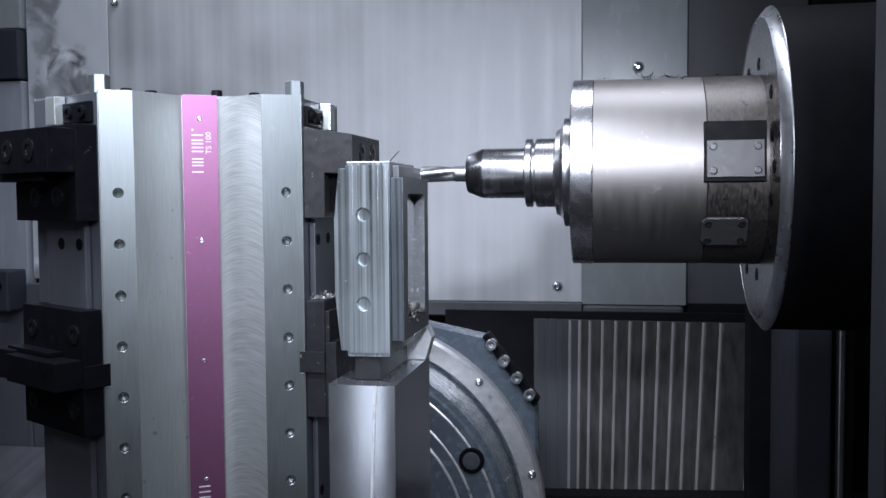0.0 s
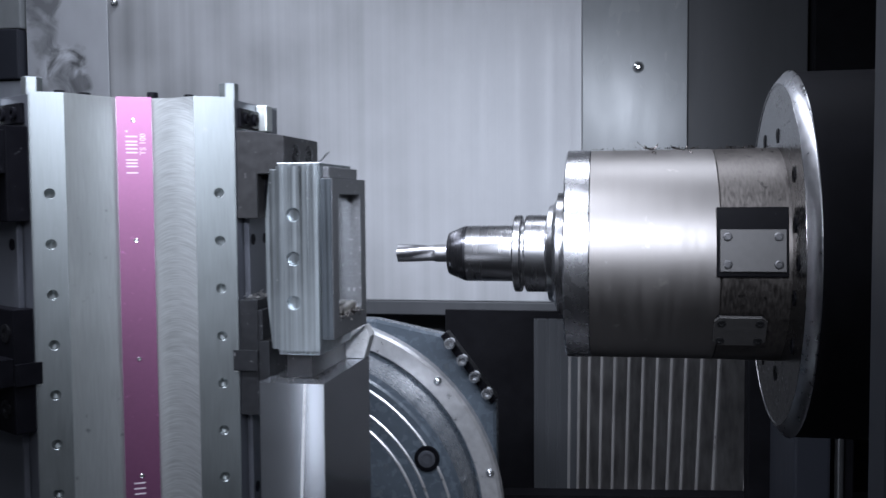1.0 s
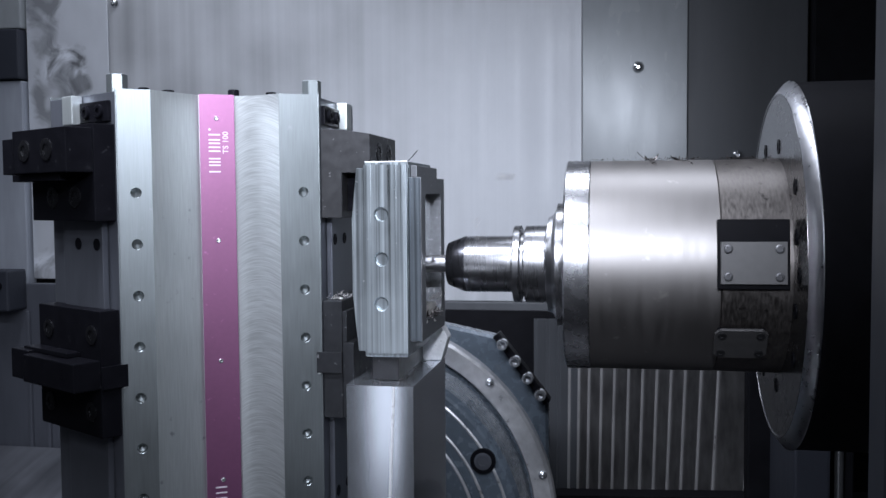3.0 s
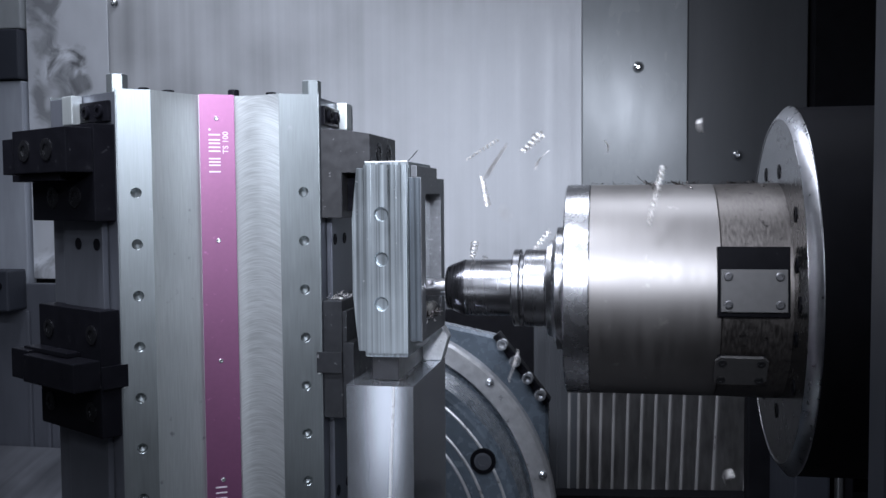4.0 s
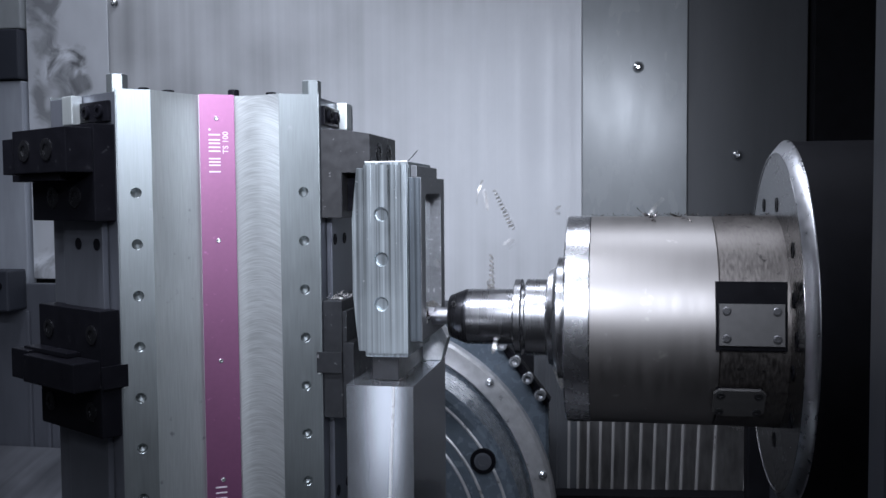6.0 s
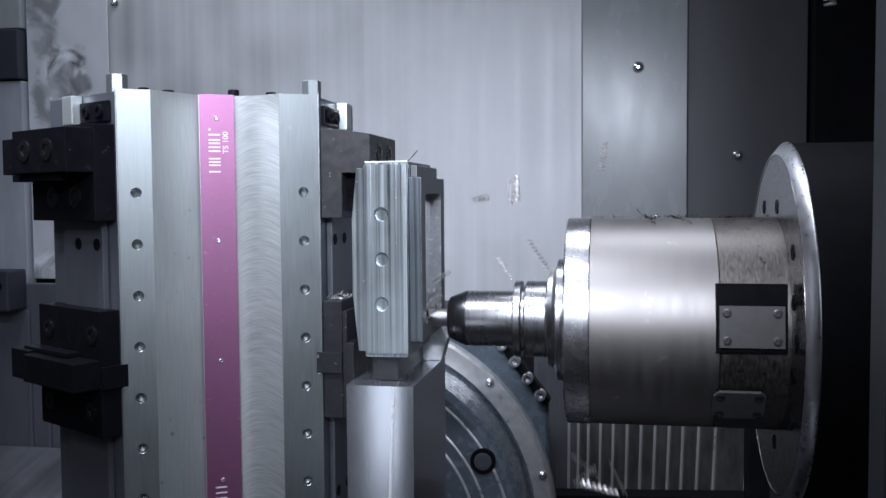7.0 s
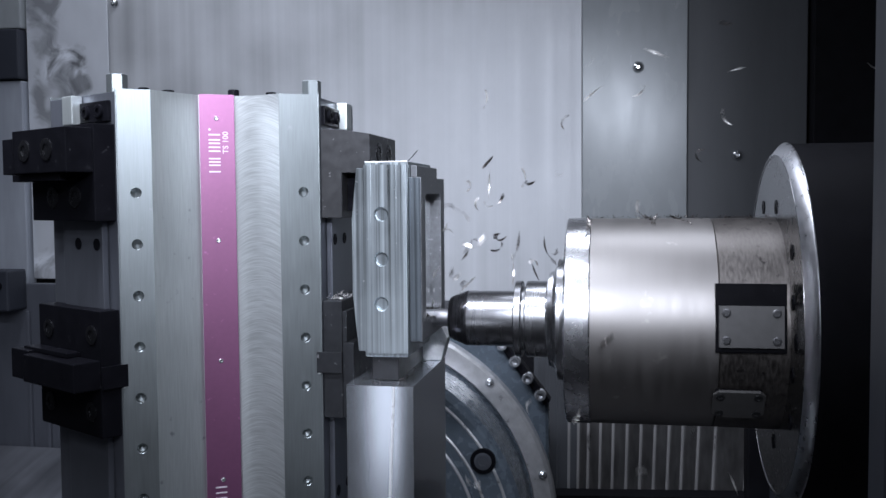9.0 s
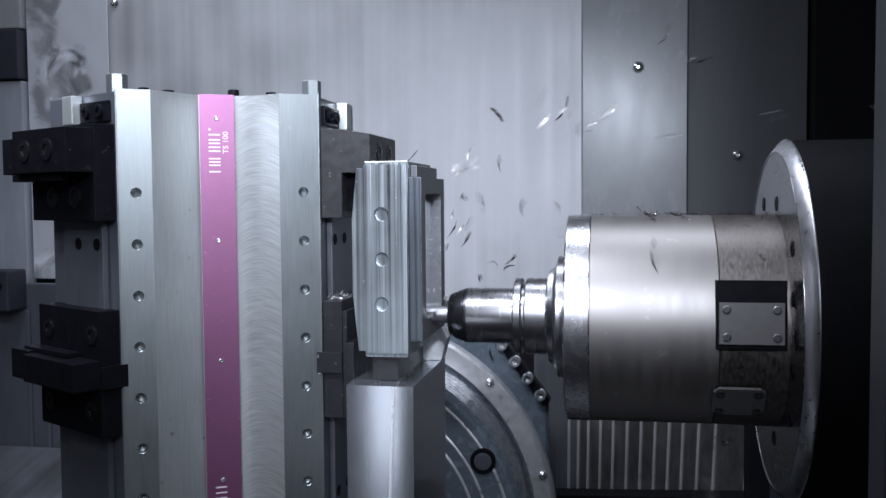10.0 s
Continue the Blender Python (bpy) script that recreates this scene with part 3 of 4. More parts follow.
def build_clamp(tower, k):
    m = clamp_frame(k) @ Matrix.Diagonal((-1 if k == 2 else 1, 1, 1, 1))
    rail = part("rail", box((-0.05, -0.012, FOOT + 0.05), (0.05, 0.0006, TOP - 0.002), 0.0006, None, m), RAIL, tower, "ground steel clamping rail")
    part("slide_bar", box((-0.036, 0.001, FOOT + 0.06), (0.024, 0.006, 0.05), 0.0008, None, m), RAIL, rail)
    for z in (-0.034, -0.25):
        for w in (-0.028, 0.000):
            part("rail_screw", screw(m @ Vector((w, 0.006, z)), m.to_3x3() @ Vector((0, 1, 0)), 0.0048, 0.0006), BLACKOX, rail, "dark recessed screw", None, True)
    # end stop at the top
    stop = part("end_stop", box((-0.003, 0.001, 0.060), (0.012, 0.0105, 0.083), 0.001, None, m), STEEL, tower, "light steel end stop")
    sb = part("stop_block", box((-0.045, 0.0008, 0.061), (-0.0035, 0.004, 0.077), 0.0008, None, m), BLACKOX, tower, "black stop block")
    for w in (-0.034, -0.014):
        part("stop_screw", screw(m @ Vector((w, 0.004, 0.069)), m.to_3x3() @ Vector((0, 1, 0)), 0.0052, 0.0025), BLACKOX, sb, "", None, True)
    hx = [(0.0082 * math.cos(i * math.pi / 3), 0.0082 * math.sin(i * math.pi / 3)) for i in range(6)]
    part("spindle_hexagon", prism(hx, TOP - 0.03, TOP + 0.013, 0.0006, None, m @ Matrix.Translation((-0.036, -0.010, 0))), FLAT, tower, "bright hexagon end of the clamping screw")
    # upper jaw: base slide with an overhanging nose
    jm = GREYJAW if k == 0 else BLACKOX
    out = m.to_3x3() @ Vector((0, 1, 0))
    if k == 0:
        step = [(0.0012, -0.0155), (0.019, -0.0155), (0.019, 0.0215), (0.0432, 0.0215), (0.0432, 0.0530), (0.019, 0.0568), (0.0012, 0.0575)]
        across = Matrix(((0, 0, 1, 0), (1, 0, 0, 0), (0, 1, 0, 0), (0, 0, 0, 1)))
        jaw = part("upper_jaw", prism(step, -0.0495, 0.040, 0.0005, None, m @ across), jm, tower, "burnished grey upper jaw")
        part("jaw_plate", box((-0.034, 0.0192, -0.0100), (0.030, 0.0275, 0.0213), 0.0006, None, m), BLACKOX, jaw, "black wear plate")
    else:
        jaw = part("upper_jaw", box((-0.0495, 0.0012, -0.0155), (0.048, 0.019, 0.0585), 0.0008, None, m), jm, tower, "black steel upper jaw")
        part("jaw_nose", box((-0.0492, 0.0192, 0.0215), (0.034, 0.041, 0.0550), 0.0008, None, m), jm, jaw)
        part("jaw_plate", box((-0.030, 0.0192, 0.0155), (0.046, 0.036, 0.0213), 0.0006, None, m), jm, jaw)
        part("jaw_wing", box((0.0342, 0.022, 0.0215), (0.062, 0.036, 0.0500), 0.0006, None, m), jm, jaw)
    nose = 0.0432 if k == 0 else 0.041
    for w, d, z in ((-0.021, nose, 0.039), (0.014, nose, 0.039), (-0.021, 0.019, 0.003), (0.014, 0.019, 0.003)):
        if k == 0 and d < 0.03:
            continue
        part("jaw_screw", screw(m @ Vector((w, d, z)), out, 0.0085, 0.0010, 24), SCREWDARK, jaw, "dark socket screw", None, True)
    # lower jaw: base with a tongue
    low = part("lower_jaw", box((-0.0495, 0.0012, -0.182), (0.046, 0.0175, -0.084), 0.0008, None, m), BLACKOX if k else DARKJAW, tower, "black steel lower jaw" if k else "dark grey steel lower jaw")
    if k:
        part("jaw_tongue", box((-0.0495, 0.0178, -0.1435), (0.030, 0.040, -0.1215), 0.0008, None, m), BLACKOX, low)
        part("jaw_plate", box((-0.020, 0.0178, -0.1212), (0.048, 0.030, -0.1175), 0.0006, None, m), BLACKOX, low)
        part("jaw_wing", box((0.0302, 0.022, -0.1435), (0.058, 0.036, -0.1195), 0.0008, None, m), BLACKOX, low)
    else:
        part("jaw_tongue", box((-0.0492, 0.0177, -0.1815), (0.040, 0.0272, -0.1185), 0.0006, None, m), DARKJAW, low)
        part("jaw_plate", box((-0.0490, 0.0177, -0.1183), (0.040, 0.0215, -0.0925), 0.0006, None, m), DARKJAW, low)
    part("key", box((-0.0522, -0.0072, -0.1440), (-0.0497, 0.0178, -0.1265), 0.0004, None, m), BLACKOX if k else DARKJAW, low)
    part("key_edge", box((-0.0519, -0.0084, -0.1452), (-0.0499, 0.0, -0.1442), 0.0003, None, m), STEEL, low, "bright lower edge of the key slot")
    for w, z in ((-0.037, -0.103), (0.030, -0.103), (-0.034, -0.163), (0.030, -0.163)):
        if k:
            part("jaw_screw", screw(m @ Vector((w, 0.0175, z)), out, 0.0075, 0.0010, 24), SCREWDARK, low, "dark socket screw", None, True)


def build_workpiece():
    """The aluminium part in the jaws: stepped, tapered plate with a pocket in the face to the spindle."""
    x0, xm, x1 = -0.2239, -0.1715, -0.1665
    ya, yb = 0.7265, 0.8320
    wp = thing("workpiece", (-0.195, 0.78, -0.128), "half-milled aluminium part with a deep pocket, clamped in the jaws", "workpiece")
    # front profile in x, z; pulled along y
    prof = [(-0.2135, -0.1276), (-0.1785, -0.1276), (-0.1770, -0.1190), (-0.1765, 0.0295), (-0.2129, 0.0295), (-0.2129, 0.0247), (-0.2196, 0.0247), (-0.2239, -0.0169), (-0.2239, -0.0763), (-0.2193, -0.1231), (-0.2137, -0.1231)]
    swap = Matrix(((1, 0, 0, 0), (0, 0, 1, 0), (0, 1, 0, 0), (0, 0, 0, 1)))
    body = part("body", prism(prof, ya + 0.004, yb - 0.012, 0.0005, None, swap), ALUMINIUM, wp)
    # front plate with three drilled dimples
    holes = [(-0.1985, -0.0125), (-0.1987, -0.0484), (-0.199, -0.0843)]
    bm = drilled(-0.2125, -0.1775, -0.124, 0.027, holes, 0.0060, 0.004, True, Matrix.Translation((0, ya, 0)))
    bm2 = bmesh.new()
    vs = [(-0.2125, -0.124), (-0.1775, -0.124), (-0.1775, 0.027), (-0.2125, 0.027)]
    a = [bm2.verts.new((x, ya, z)) for x, z in vs]
    b = [bm2.verts.new((x, ya + 0.0042, z)) for x, z in vs]
    for i in range(4):
        bm2.faces.new((a[i], a[(i + 1) % 4], b[(i + 1) % 4], b[i]))
    into(bm2, bm)
    bmesh.ops.remove_doubles(bm, verts=bm.verts[:], dist=1e-6)
    part("front_face", bm, ALUMINIUM, wp)
    # long ribs left by the cutter on the front
    for x, w in ((-0.2075, 0.0014), (-0.187, 0.0016), (-0.1805, 0.0022)):
        part("rib", box((x - w / 2, ya - 0.0002, -0.1235), (x + w / 2, ya + 0.008, 0.0268), 0.00015), ALUMINIUM, body)
    # near-white strip paints the glint along the sharp top edge
    part("top_edge", box((-0.2126, ya + 0.0036, 0.0290), (-0.1768, ya + 0.0052, 0.0300), 0.0003), GLINT, body, "sharp top edge with a glint in its colour")
    # rim round the pocket: a raw face with a rounded opening
    z0, z1 = -0.1146, 0.0170
    py0, py1, pz0, pz1 = ya + 0.0205, yb - 0.0165, -0.099, 0.0040
    bm = bmesh.new()
    outer = [(ya + 0.004, z0), (yb, z0), (yb, z1), (ya + 0.004, z1)]
    ring = []
    for cy, cz, a0 in ((py0, pz0, 180), (py1, pz0, 270), (py1, pz1, 0), (py0, pz1, 90)):
        for i in range(6):
            a = radians(a0 + 18 * i)
            rr = 0.006
            ring.append((cy + (rr if cy == py0 else -rr) + rr * math.cos(a), cz + (rr if cz == pz0 else -rr) + rr * math.sin(a)))
    fo = [bm.verts.new((x1, y, z)) for y, z in outer]
    fi = [bm.verts.new((x1, y, z)) for y, z in ring]
    bo = [bm.verts.new((-0.1762, y, z)) for y, z in outer]
    bi = [bm.verts.new((-0.1762, y, z)) for y, z in ring]
    for q in range(4):
        for i in range(5):
            bm.faces.new((fo[q], fi[6 * q + i], fi[6 * q + i + 1]))
        nq = (q + 1) % 4
        bm.faces.new((fo[q], fi[6 * q + 5], fi[6 * nq], fo[nq]))
        bm.faces.new((fo[q], fo[nq], bo[nq], bo[q]))
    for i in range(24):
        bm.faces.new((fi[i], fi[(i + 1) % 24], bi[(i + 1) % 24], bi[i]))
    part("rim_front", box((-0.1761, ya + 0.0032, z0 + 0.0004), (x1 - 0.0004, ya + 0.0039, z1 - 0.0004), 0.0002), MILLSIDE, wp, "streaked milled front of the rim")
    part("pocket_rim", bm, RAWALU, wp, "raw dull rim round the pocket")
    for z in (-0.084, -0.066, -0.030, -0.012):
        part("pocket_step", box((-0.1762, py0 + 0.001, z), (-0.1754 - 0.0003 * (z < -0.05), py1 - 0.001, z + 0.0135), 0.0003), POCKET, wp, "bright milled step in the pocket floor")
    part("ledge", box((-0.1763, ya + 0.010, z1 + 0.0003), (-0.171, yb - 0.010, 0.0265), 0.0006), RAWALU, wp, "thin shoulder on top")
    # curl left at the top corner
    bm = bmesh.new()
    pts = [(-0.1772, 0.0293), (-0.1745, 0.0318), (-0.1722, 0.0345), (-0.1695, 0.0372)]
    for (xa, za), (xb, zb) in zip(pts, pts[1:]):
        vs = [bm.verts.new((xa, ya + 0.001, za)), bm.verts.new((xb, ya + 0.001, zb)), bm.verts.new((xb + 0.001, ya + 0.006, zb + 0.0012)), bm.verts.new((xa + 0.001, ya + 0.006, za + 0.0012))]
        bm.faces.new(vs)
    bmesh.ops.solidify(bm, geom=bm.faces[:], thickness=0.0005)
    part("burr", bm, BRIGHT, wp, "curled burr")
    part("pocket_floor", box((-0.1764, py0 - 0.002, pz0 - 0.002), (-0.1760, py1 + 0.002, pz1 + 0.002)), POCKET, wp, "bright milled pocket floor")
    return wp


def build_block():
    bl = thing("steel_block", (-0.199, 0.787, FOOT + 0.04), "ground steel block with sharp edges below the workpiece", "steel block")
    left = [(-0.2264 + 0.0396 * i / 12, 0.716 + 1.3 * (0.0396 * (1 - i / 12)) ** 2) for i in range(12)]
    right = [(-0.1868 + 0.0153 * i / 6, 0.716 + 2.6 * (0.0153 * i / 6) ** 2) for i in range(7)]
    part("body", prism(left + right + [(-0.1715, 0.8585), (-0.2264, 0.8585)], FOOT + 0.04, -0.1485), GROUND, bl, "", None, True)
    # a strip lamp's reflection in the block, built as a pale thin rod
    glint_line = lathe([(-0.1488, 0), (-0.1488, 0.0013), (-0.42, 0.0013), (-0.42, 0)], 16, None, Matrix.Translation((-0.1868, 0.7162, 0)) @ Matrix.Rotation(radians(-90), 4, "Y"))
    for v in glint_line.verts:
        v.co.x += (v.co.z + 0.1488) * 0.045
    part("glint_line", glint_line, GLINT, bl, "upright lamp reflection built as a pale raised line", None, True)
    part("web", box((-0.2105, 0.740, -0.1483), (-0.1885, 0.850, -0.1278), 0.0006), GREYJAW, bl, "narrow web that carries the workpiece")
    swap = Matrix(((1, 0, 0, 0), (0, 0, 1, 0), (0, 1, 0, 0), (0, 0, 0, 1)))
    part("wedge", prism([(-0.2130, -0.1482), (-0.1707, -0.1172), (-0.1652, -0.1274), (-0.1712, -0.1482)], 0.838, 0.8575, 0.0006, None, swap), WEDGE, bl, "light steel wedge with a sloping edge")
    return bl


def build_table():
    """The swivelling bearing behind the tower and the arm that carries the tower."""
    tb = thing("swivel_table", (-0.375, 1.25, -0.76), "blue-grey swivelling machine table with a round bearing ring", "machine table")
    cx, cz = -0.375, -0.45
    swap = Matrix(((1, 0, 0, 0), (0, 0, 1, 0), (0, 1, 0, 0), (0, 0, 0, 1)))
    pts = [(-0.28, -0.172), (-0.1775, -0.1935), (-0.106, -0.283), (-0.103, -0.72), (-0.65, -0.72), (-0.65, -0.283), (-0.57, -0.1935), (-0.47, -0.172)]
    part("housing", prism(pts, 1.295, 1.325, 0.004, None, swap), PAINT, tb, "blue-grey cast housing with cut corners")
    ctr = toward((cx, 1.295, cz), (0, -1, 0))
    part("bearing_ring", lathe([(0.0, 0.282), (0.010, 0.280), (0.014, 0.276), (0.014, 0.253), (0.006, 0.250)], 96, None, ctr), SEALRING, tb, "worn grey bearing ring", None, True)
    part("rotor", lathe([(0.006, 0.252), (0.006, 0.2485), (0.105, 0.2485), (0.113, 0.2435), (0.115, 0.240), (0.115, 0.205), (0.112, 0.2035), (0.112, 0.190), (0.117, 0.188), (0.117, 0.16), (0.125, 0.14), (0.125, 0.0)], 96, None, ctr), PAINT, tb, "stepped blue-grey rotor", None, True)
    for a in (14.2, 45.7, 77.2):
        p = (cx + 0.2705 * math.cos(radians(a)), 1.281, cz + 0.2705 * math.sin(radians(a)))
        part("ring_screw", button(p, (0, -1, 0), 0.0065, 0.005), DOME, tb, "small bright screw", None, True)
    # pale rings added for the highlight arcs on the rotor's steps
    for y, r in ((1.1805, 0.2305), (1.1825, 0.2025), (1.1785, 0.1868)):
        part("highlight_bead", lathe([(0.0, r + 0.0022), (0.0012, r + 0.0018), (0.002, r), (0.0012, r - 0.0018), (0.0, r - 0.0022)], 96, None, toward((cx, y, cz), (0, -1, 0))), SEALRING, tb, "pale bead standing for a highlight arc", None, True)
    part("rotor_screw", screw((-0.1811, 1.1755, -0.3372), (0, -1, 0), 0.0112, 0.0016, 28), RAIL, tb, "large worn socket screw", None, True)
    # solid black disc; its colour replaces the shade of a sunk seat
    part("screw_seat", lathe([(0, 0), (0, 0.0165), (0.0052, 0.0165), (0.0052, 0.0)], 28, None, toward((-0.1811, 1.1802, -0.3372), (0, -1, 0))), BLACKOX, tb, "black disc for the shade in the counterbore", None, True)
    # clamp bar with bright screws along the cut corner
    a, b = Vector((-0.1745, 1.29, -0.192)), Vector((-0.1080, 1.29, -0.279))
    d = (b - a).normalized()
    nrm = Vector((d.z, 0, -d.x)) * -1
    m = Matrix(((d.x, 0, nrm.x, a.x), (0, 1, 0, 1.285), (d.z, 0, nrm.z, a.z), (0, 0, 0, 1)))
    bar = part("corner_bar", box((-0.004, -0.006, -0.006), ((b - a).length + 0.004, 0.02, 0.005), 0.002, None, m), BLACKOX, tb, "clamp bar on the cut corner")
    for i in range(4):
        p = a + (b - a) * (0.11 + 0.262 * i)
        part("bar_screw", screw((p.x, 1.279, p.z), (0, -1, 0), 0.0078, 0.011), DOME, bar, "bright hexagon socket screw", None, True)
    # arm under the tower
    part("arm", box((cx - 0.10, 0.80, -0.60), (cx + 0.10, 1.19, -0.50), 0.01), PAINT, tb, "blue-grey carrying arm")
    part("pallet", lathe([(0, 0), (0, 0.2), (0.035, 0.2), (0.04, 0.196), (0.04, 0)], 64, None, toward((AXIS.x, AXIS.y, -0.4999), (0, 0, 1))), RAIL, tb, "round pallet plate")
    part("slide_base", box((cx - 0.27, 1.0, -0.76), (cx + 0.25, 1.50, -0.7205), 0.004), BLACK, tb, "black slide base")
    return tb


# ---- spindle ----
SPZ, SPY = -0.046, 0.773


def build_spindle():
    sp = thing("spindle_head", (0.0, SPY, SPZ), "horizontal milling spindle with satin nose ring and dark flange", "milling spindle")
    m = Matrix.Translation((0, SPY, SPZ))
    part("nose_ring", lathe([(-0.034, 0.045), (-0.0375, 0.046), (-0.0381, 0.060), (-0.0381, 0.0825), (-0.0370, 0.0838), (-0.0195, 0.0838), (-0.0188, 0.0832)], 96, None, m), CHROME, sp, "polished steel nose ring", None, True)
    part("sleeve", lathe([(-0.0189, 0.0826), (-0.0186, 0.0833), (0.0738, 0.0832), (0.0742, 0.0826)], 96, None, m), BEIGE, sp, "satin beige-grey steel sleeve", None, True)
    part("rear_sleeve", lathe([(0.0743, 0.0822), (0.0750, 0.0830), (0.121, 0.0836), (0.123, 0.0836)], 96, None, m), GRIMY, sp, "dark grimy rear sleeve", None, True)
    part("flange", lathe([(0.1228, 0.0), (0.1228, 0.1310), (0.1224, 0.1313), (0.1224, 0.1328), (0.1240, 0.1330), (0.1240, 0.0)], 128, None, m), FLANGE, sp, "broad dark steel flange", None, True)
    part("flange_bevel", lathe([(0.1226, 0.1326), (0.1229, 0.1336), (0.1292, 0.1416), (0.1300, 0.1422), (0.1308, 0.1422), (0.1308, 0.1)], 128, None, m), BEVEL, sp, "bright turned bevel of the flange", None, True)
    part("ram", lathe([(0.1310, 0), (0.1310, 0.1412), (0.95, 0.1412), (0.95, 0)], 96, None, m), BLACK, sp, "black round ram cover", None, True)
    for i, a in enumerate((118, 81, 36, 16, 0, -16, -36, -81, -118)):
        r = 0.093 if i % 2 else 0.103
        c = (0.1228, SPY - r * math.cos(radians(a)), SPZ + r * math.sin(radians(a)))
        part("flange_screw", screw(c, (-1, 0, 0), 0.0056, 0.0008), BLACKOX, sp, "dark recessed screw", None, True)
    # cover plates on flats of the rear sleeve
    for ang, w, h, cut in ((5, 0.0450, 0.0300, 0.0), (-37, 0.0370, 0.028, 0.004)):
        mm = m @ Matrix.Rotation(radians(-ang), 4, "X")
        cx = 0.0955 if ang > 0 else 0.0890
        part("flat", box((cx - (0.0245 if ang > 0 else 0.0165), -0.0849, -0.0185 if ang > 0 else -0.012), (cx + (0.0245 if ang > 0 else 0.0165), -0.070, 0.031 if ang > 0 else 0.012), 0.0006, None, mm), BLACKOX, sp, "dark flat under the cover plate")
        pts = [(-w / 2 + cut, -h / 2), (w / 2 - cut, -h / 2), (w / 2, -h / 2 + cut), (w / 2, h / 2 - cut), (w / 2 - cut, h / 2), (-w / 2 + cut, h / 2), (-w / 2, h / 2 - cut), (-w / 2, -h / 2 + cut)]
        if cut == 0:
            pts = [(-w / 2, -h / 2), (w / 2, -h / 2), (w / 2, h / 2), (-w / 2, h / 2)]
        sw = Matrix(((1, 0, 0, cx), (0, 0, 1, -0.0872), (0, 1, 0, 0), (0, 0, 0, 1)))
        pl = part("cover_plate", prism(pts, 0, 0.0024, 0.0003, None, mm @ sw), PLATE, sp, "small grey cover plate")
        for sx in (-1, 1):
            for sz in (-1, 1):
                p = mm @ Vector((cx + sx * (w / 2 - 0.0052), -0.0872, sz * (h / 2 - 0.0052)))
                part("plate_screw", screw(p, mm.to_3x3() @ Vector((0, -1, 0)), 0.0032, 0.0009, 16), GREYJAW, pl, "dark socket screw", None, True)
    # tool holder turns on the spindle's axis
    o = (0.0, SPY, SPZ)
    th = part("tool_holder", lathe([(-0.030, 0), (-0.030, 0.0485), (-0.0404, 0.0497), (-0.0455, 0.0497), (-0.0462, 0.046), (-0.0490, 0.0405), (-0.0530, 0.0385), (-0.0538, 0.034), (-0.0545, 0.0310), (-0.0551, 0.0316), (-0.0712, 0.0316), (-0.0719, 0.0308), (-0.0728, 0.0268), (-0.0745, 0.0268), (-0.0752, 0.0308), (-0.0757, 0.0316), (-0.0805, 0.0316), (-0.0812, 0.0308), (-0.0815, 0.0235), (-0.0822, 0.0231), (-0.1195, 0.0231), (-0.1205, 0.0229), (-0.1205, 0)], 72, None, m), HOLDER, sp, "polished taper-shank tool holder", o, True)
    part("collet_nut", lathe([(-0.1203, 0), (-0.1203, 0.0230), (-0.1224, 0.0230), (-0.1345, 0.0182), (-0.1362, 0.0172), (-0.1368, 0.0155), (-0.1368, 0.0078), (-0.134, 0.0075), (-0.134, 0)], 60, None, m), TOOLBLACK, th, "black tapered clamping nut", o, True)
    # end mill with four helical flutes
    bm = bmesh.new()
    seg, n = 32, 26
    rings = []
    for i in range(n + 1):
        x = -0.1335 - (0.1805 - 0.1335) * i / n
        ring = []
        fluted = x < -0.148
        for j in range(seg):
            a = 2 * math.pi * j / seg
            r = 0.0073
            if fluted:
                ph = (4 * a + (x + 0.148) * 110) % (2 * math.pi)
                r = 0.0075 - 0.0015 * (0.5 + 0.5 * math.cos(ph)) ** 1.5
            ring.append(bm.verts.new((x, r * math.cos(a), r * math.sin(a))))
        rings.append(ring)
    for p, q in zip(rings, rings[1:]):
        for j in range(seg):
            bm.faces.new((p[j], p[(j + 1) % seg], q[(j + 1) % seg], q[j]))
    bm.faces.new(rings[-1])
    bm.transform(m)
    part("end_mill", bm, CARBIDE, th, "fluted carbide end mill", o, True)
    return sp, th


build_room()
build_way_cover()
build_columns()
tower = build_tower()
workpiece = build_workpiece()
block = build_block()
table = build_table()
spindle, holder = build_spindle()


# ---- chips ----
rng = random.Random(7)


def chip_mesh(name, length, width, bend, twist, mat):
    bm = bmesh.new()
    n = 6
    rows = []
    for i in range(n + 1):
        f = i / n - 0.5
        a = bend * f
        c = Vector((length * f, 0, 0)) if abs(bend) < 0.01 else Vector((length / bend * math.sin(a), 0, length / bend * (1 - math.cos(a))))
        w = width * (1 - 1.6 * f * f) * 0.5
        t = twist * f
        side = Vector((0, math.cos(t), math.sin(t))) * w
        rows.append((bm.verts.new(c - side), bm.verts.new(c + side)))
    for p, q in zip(rows, rows[1:]):
        bm.faces.new((p[0], q[0], q[1], p[1]))
    bmesh.ops.solidify(bm, geom=bm.faces[:], thickness=0.00035)
    me = bpy.data.meshes.new(name)
    bm.to_mesh(me)
    bm.free()
    me.materials.append(mat)
    return me


CHIP_MESHES = [chip_mesh("chip", l, w, b, t, m) for l, w, b, t, m in (
    (0.017, 0.0022, 1.6, 2.5, CHIP), (0.024, 0.0019, 0.8, 3.5, CHIP), (0.014, 0.0032, 2.2, 0.8, CHIP), (0.025, 0.0018, 1.2, 4.5, DARKCHIP), (0.017, 0.0025, 2.0, 1.4, DARKCHIP), (0.019, 0.0022, 2.8, 2.4, DARKCHIP))]
FLIGHTS = []


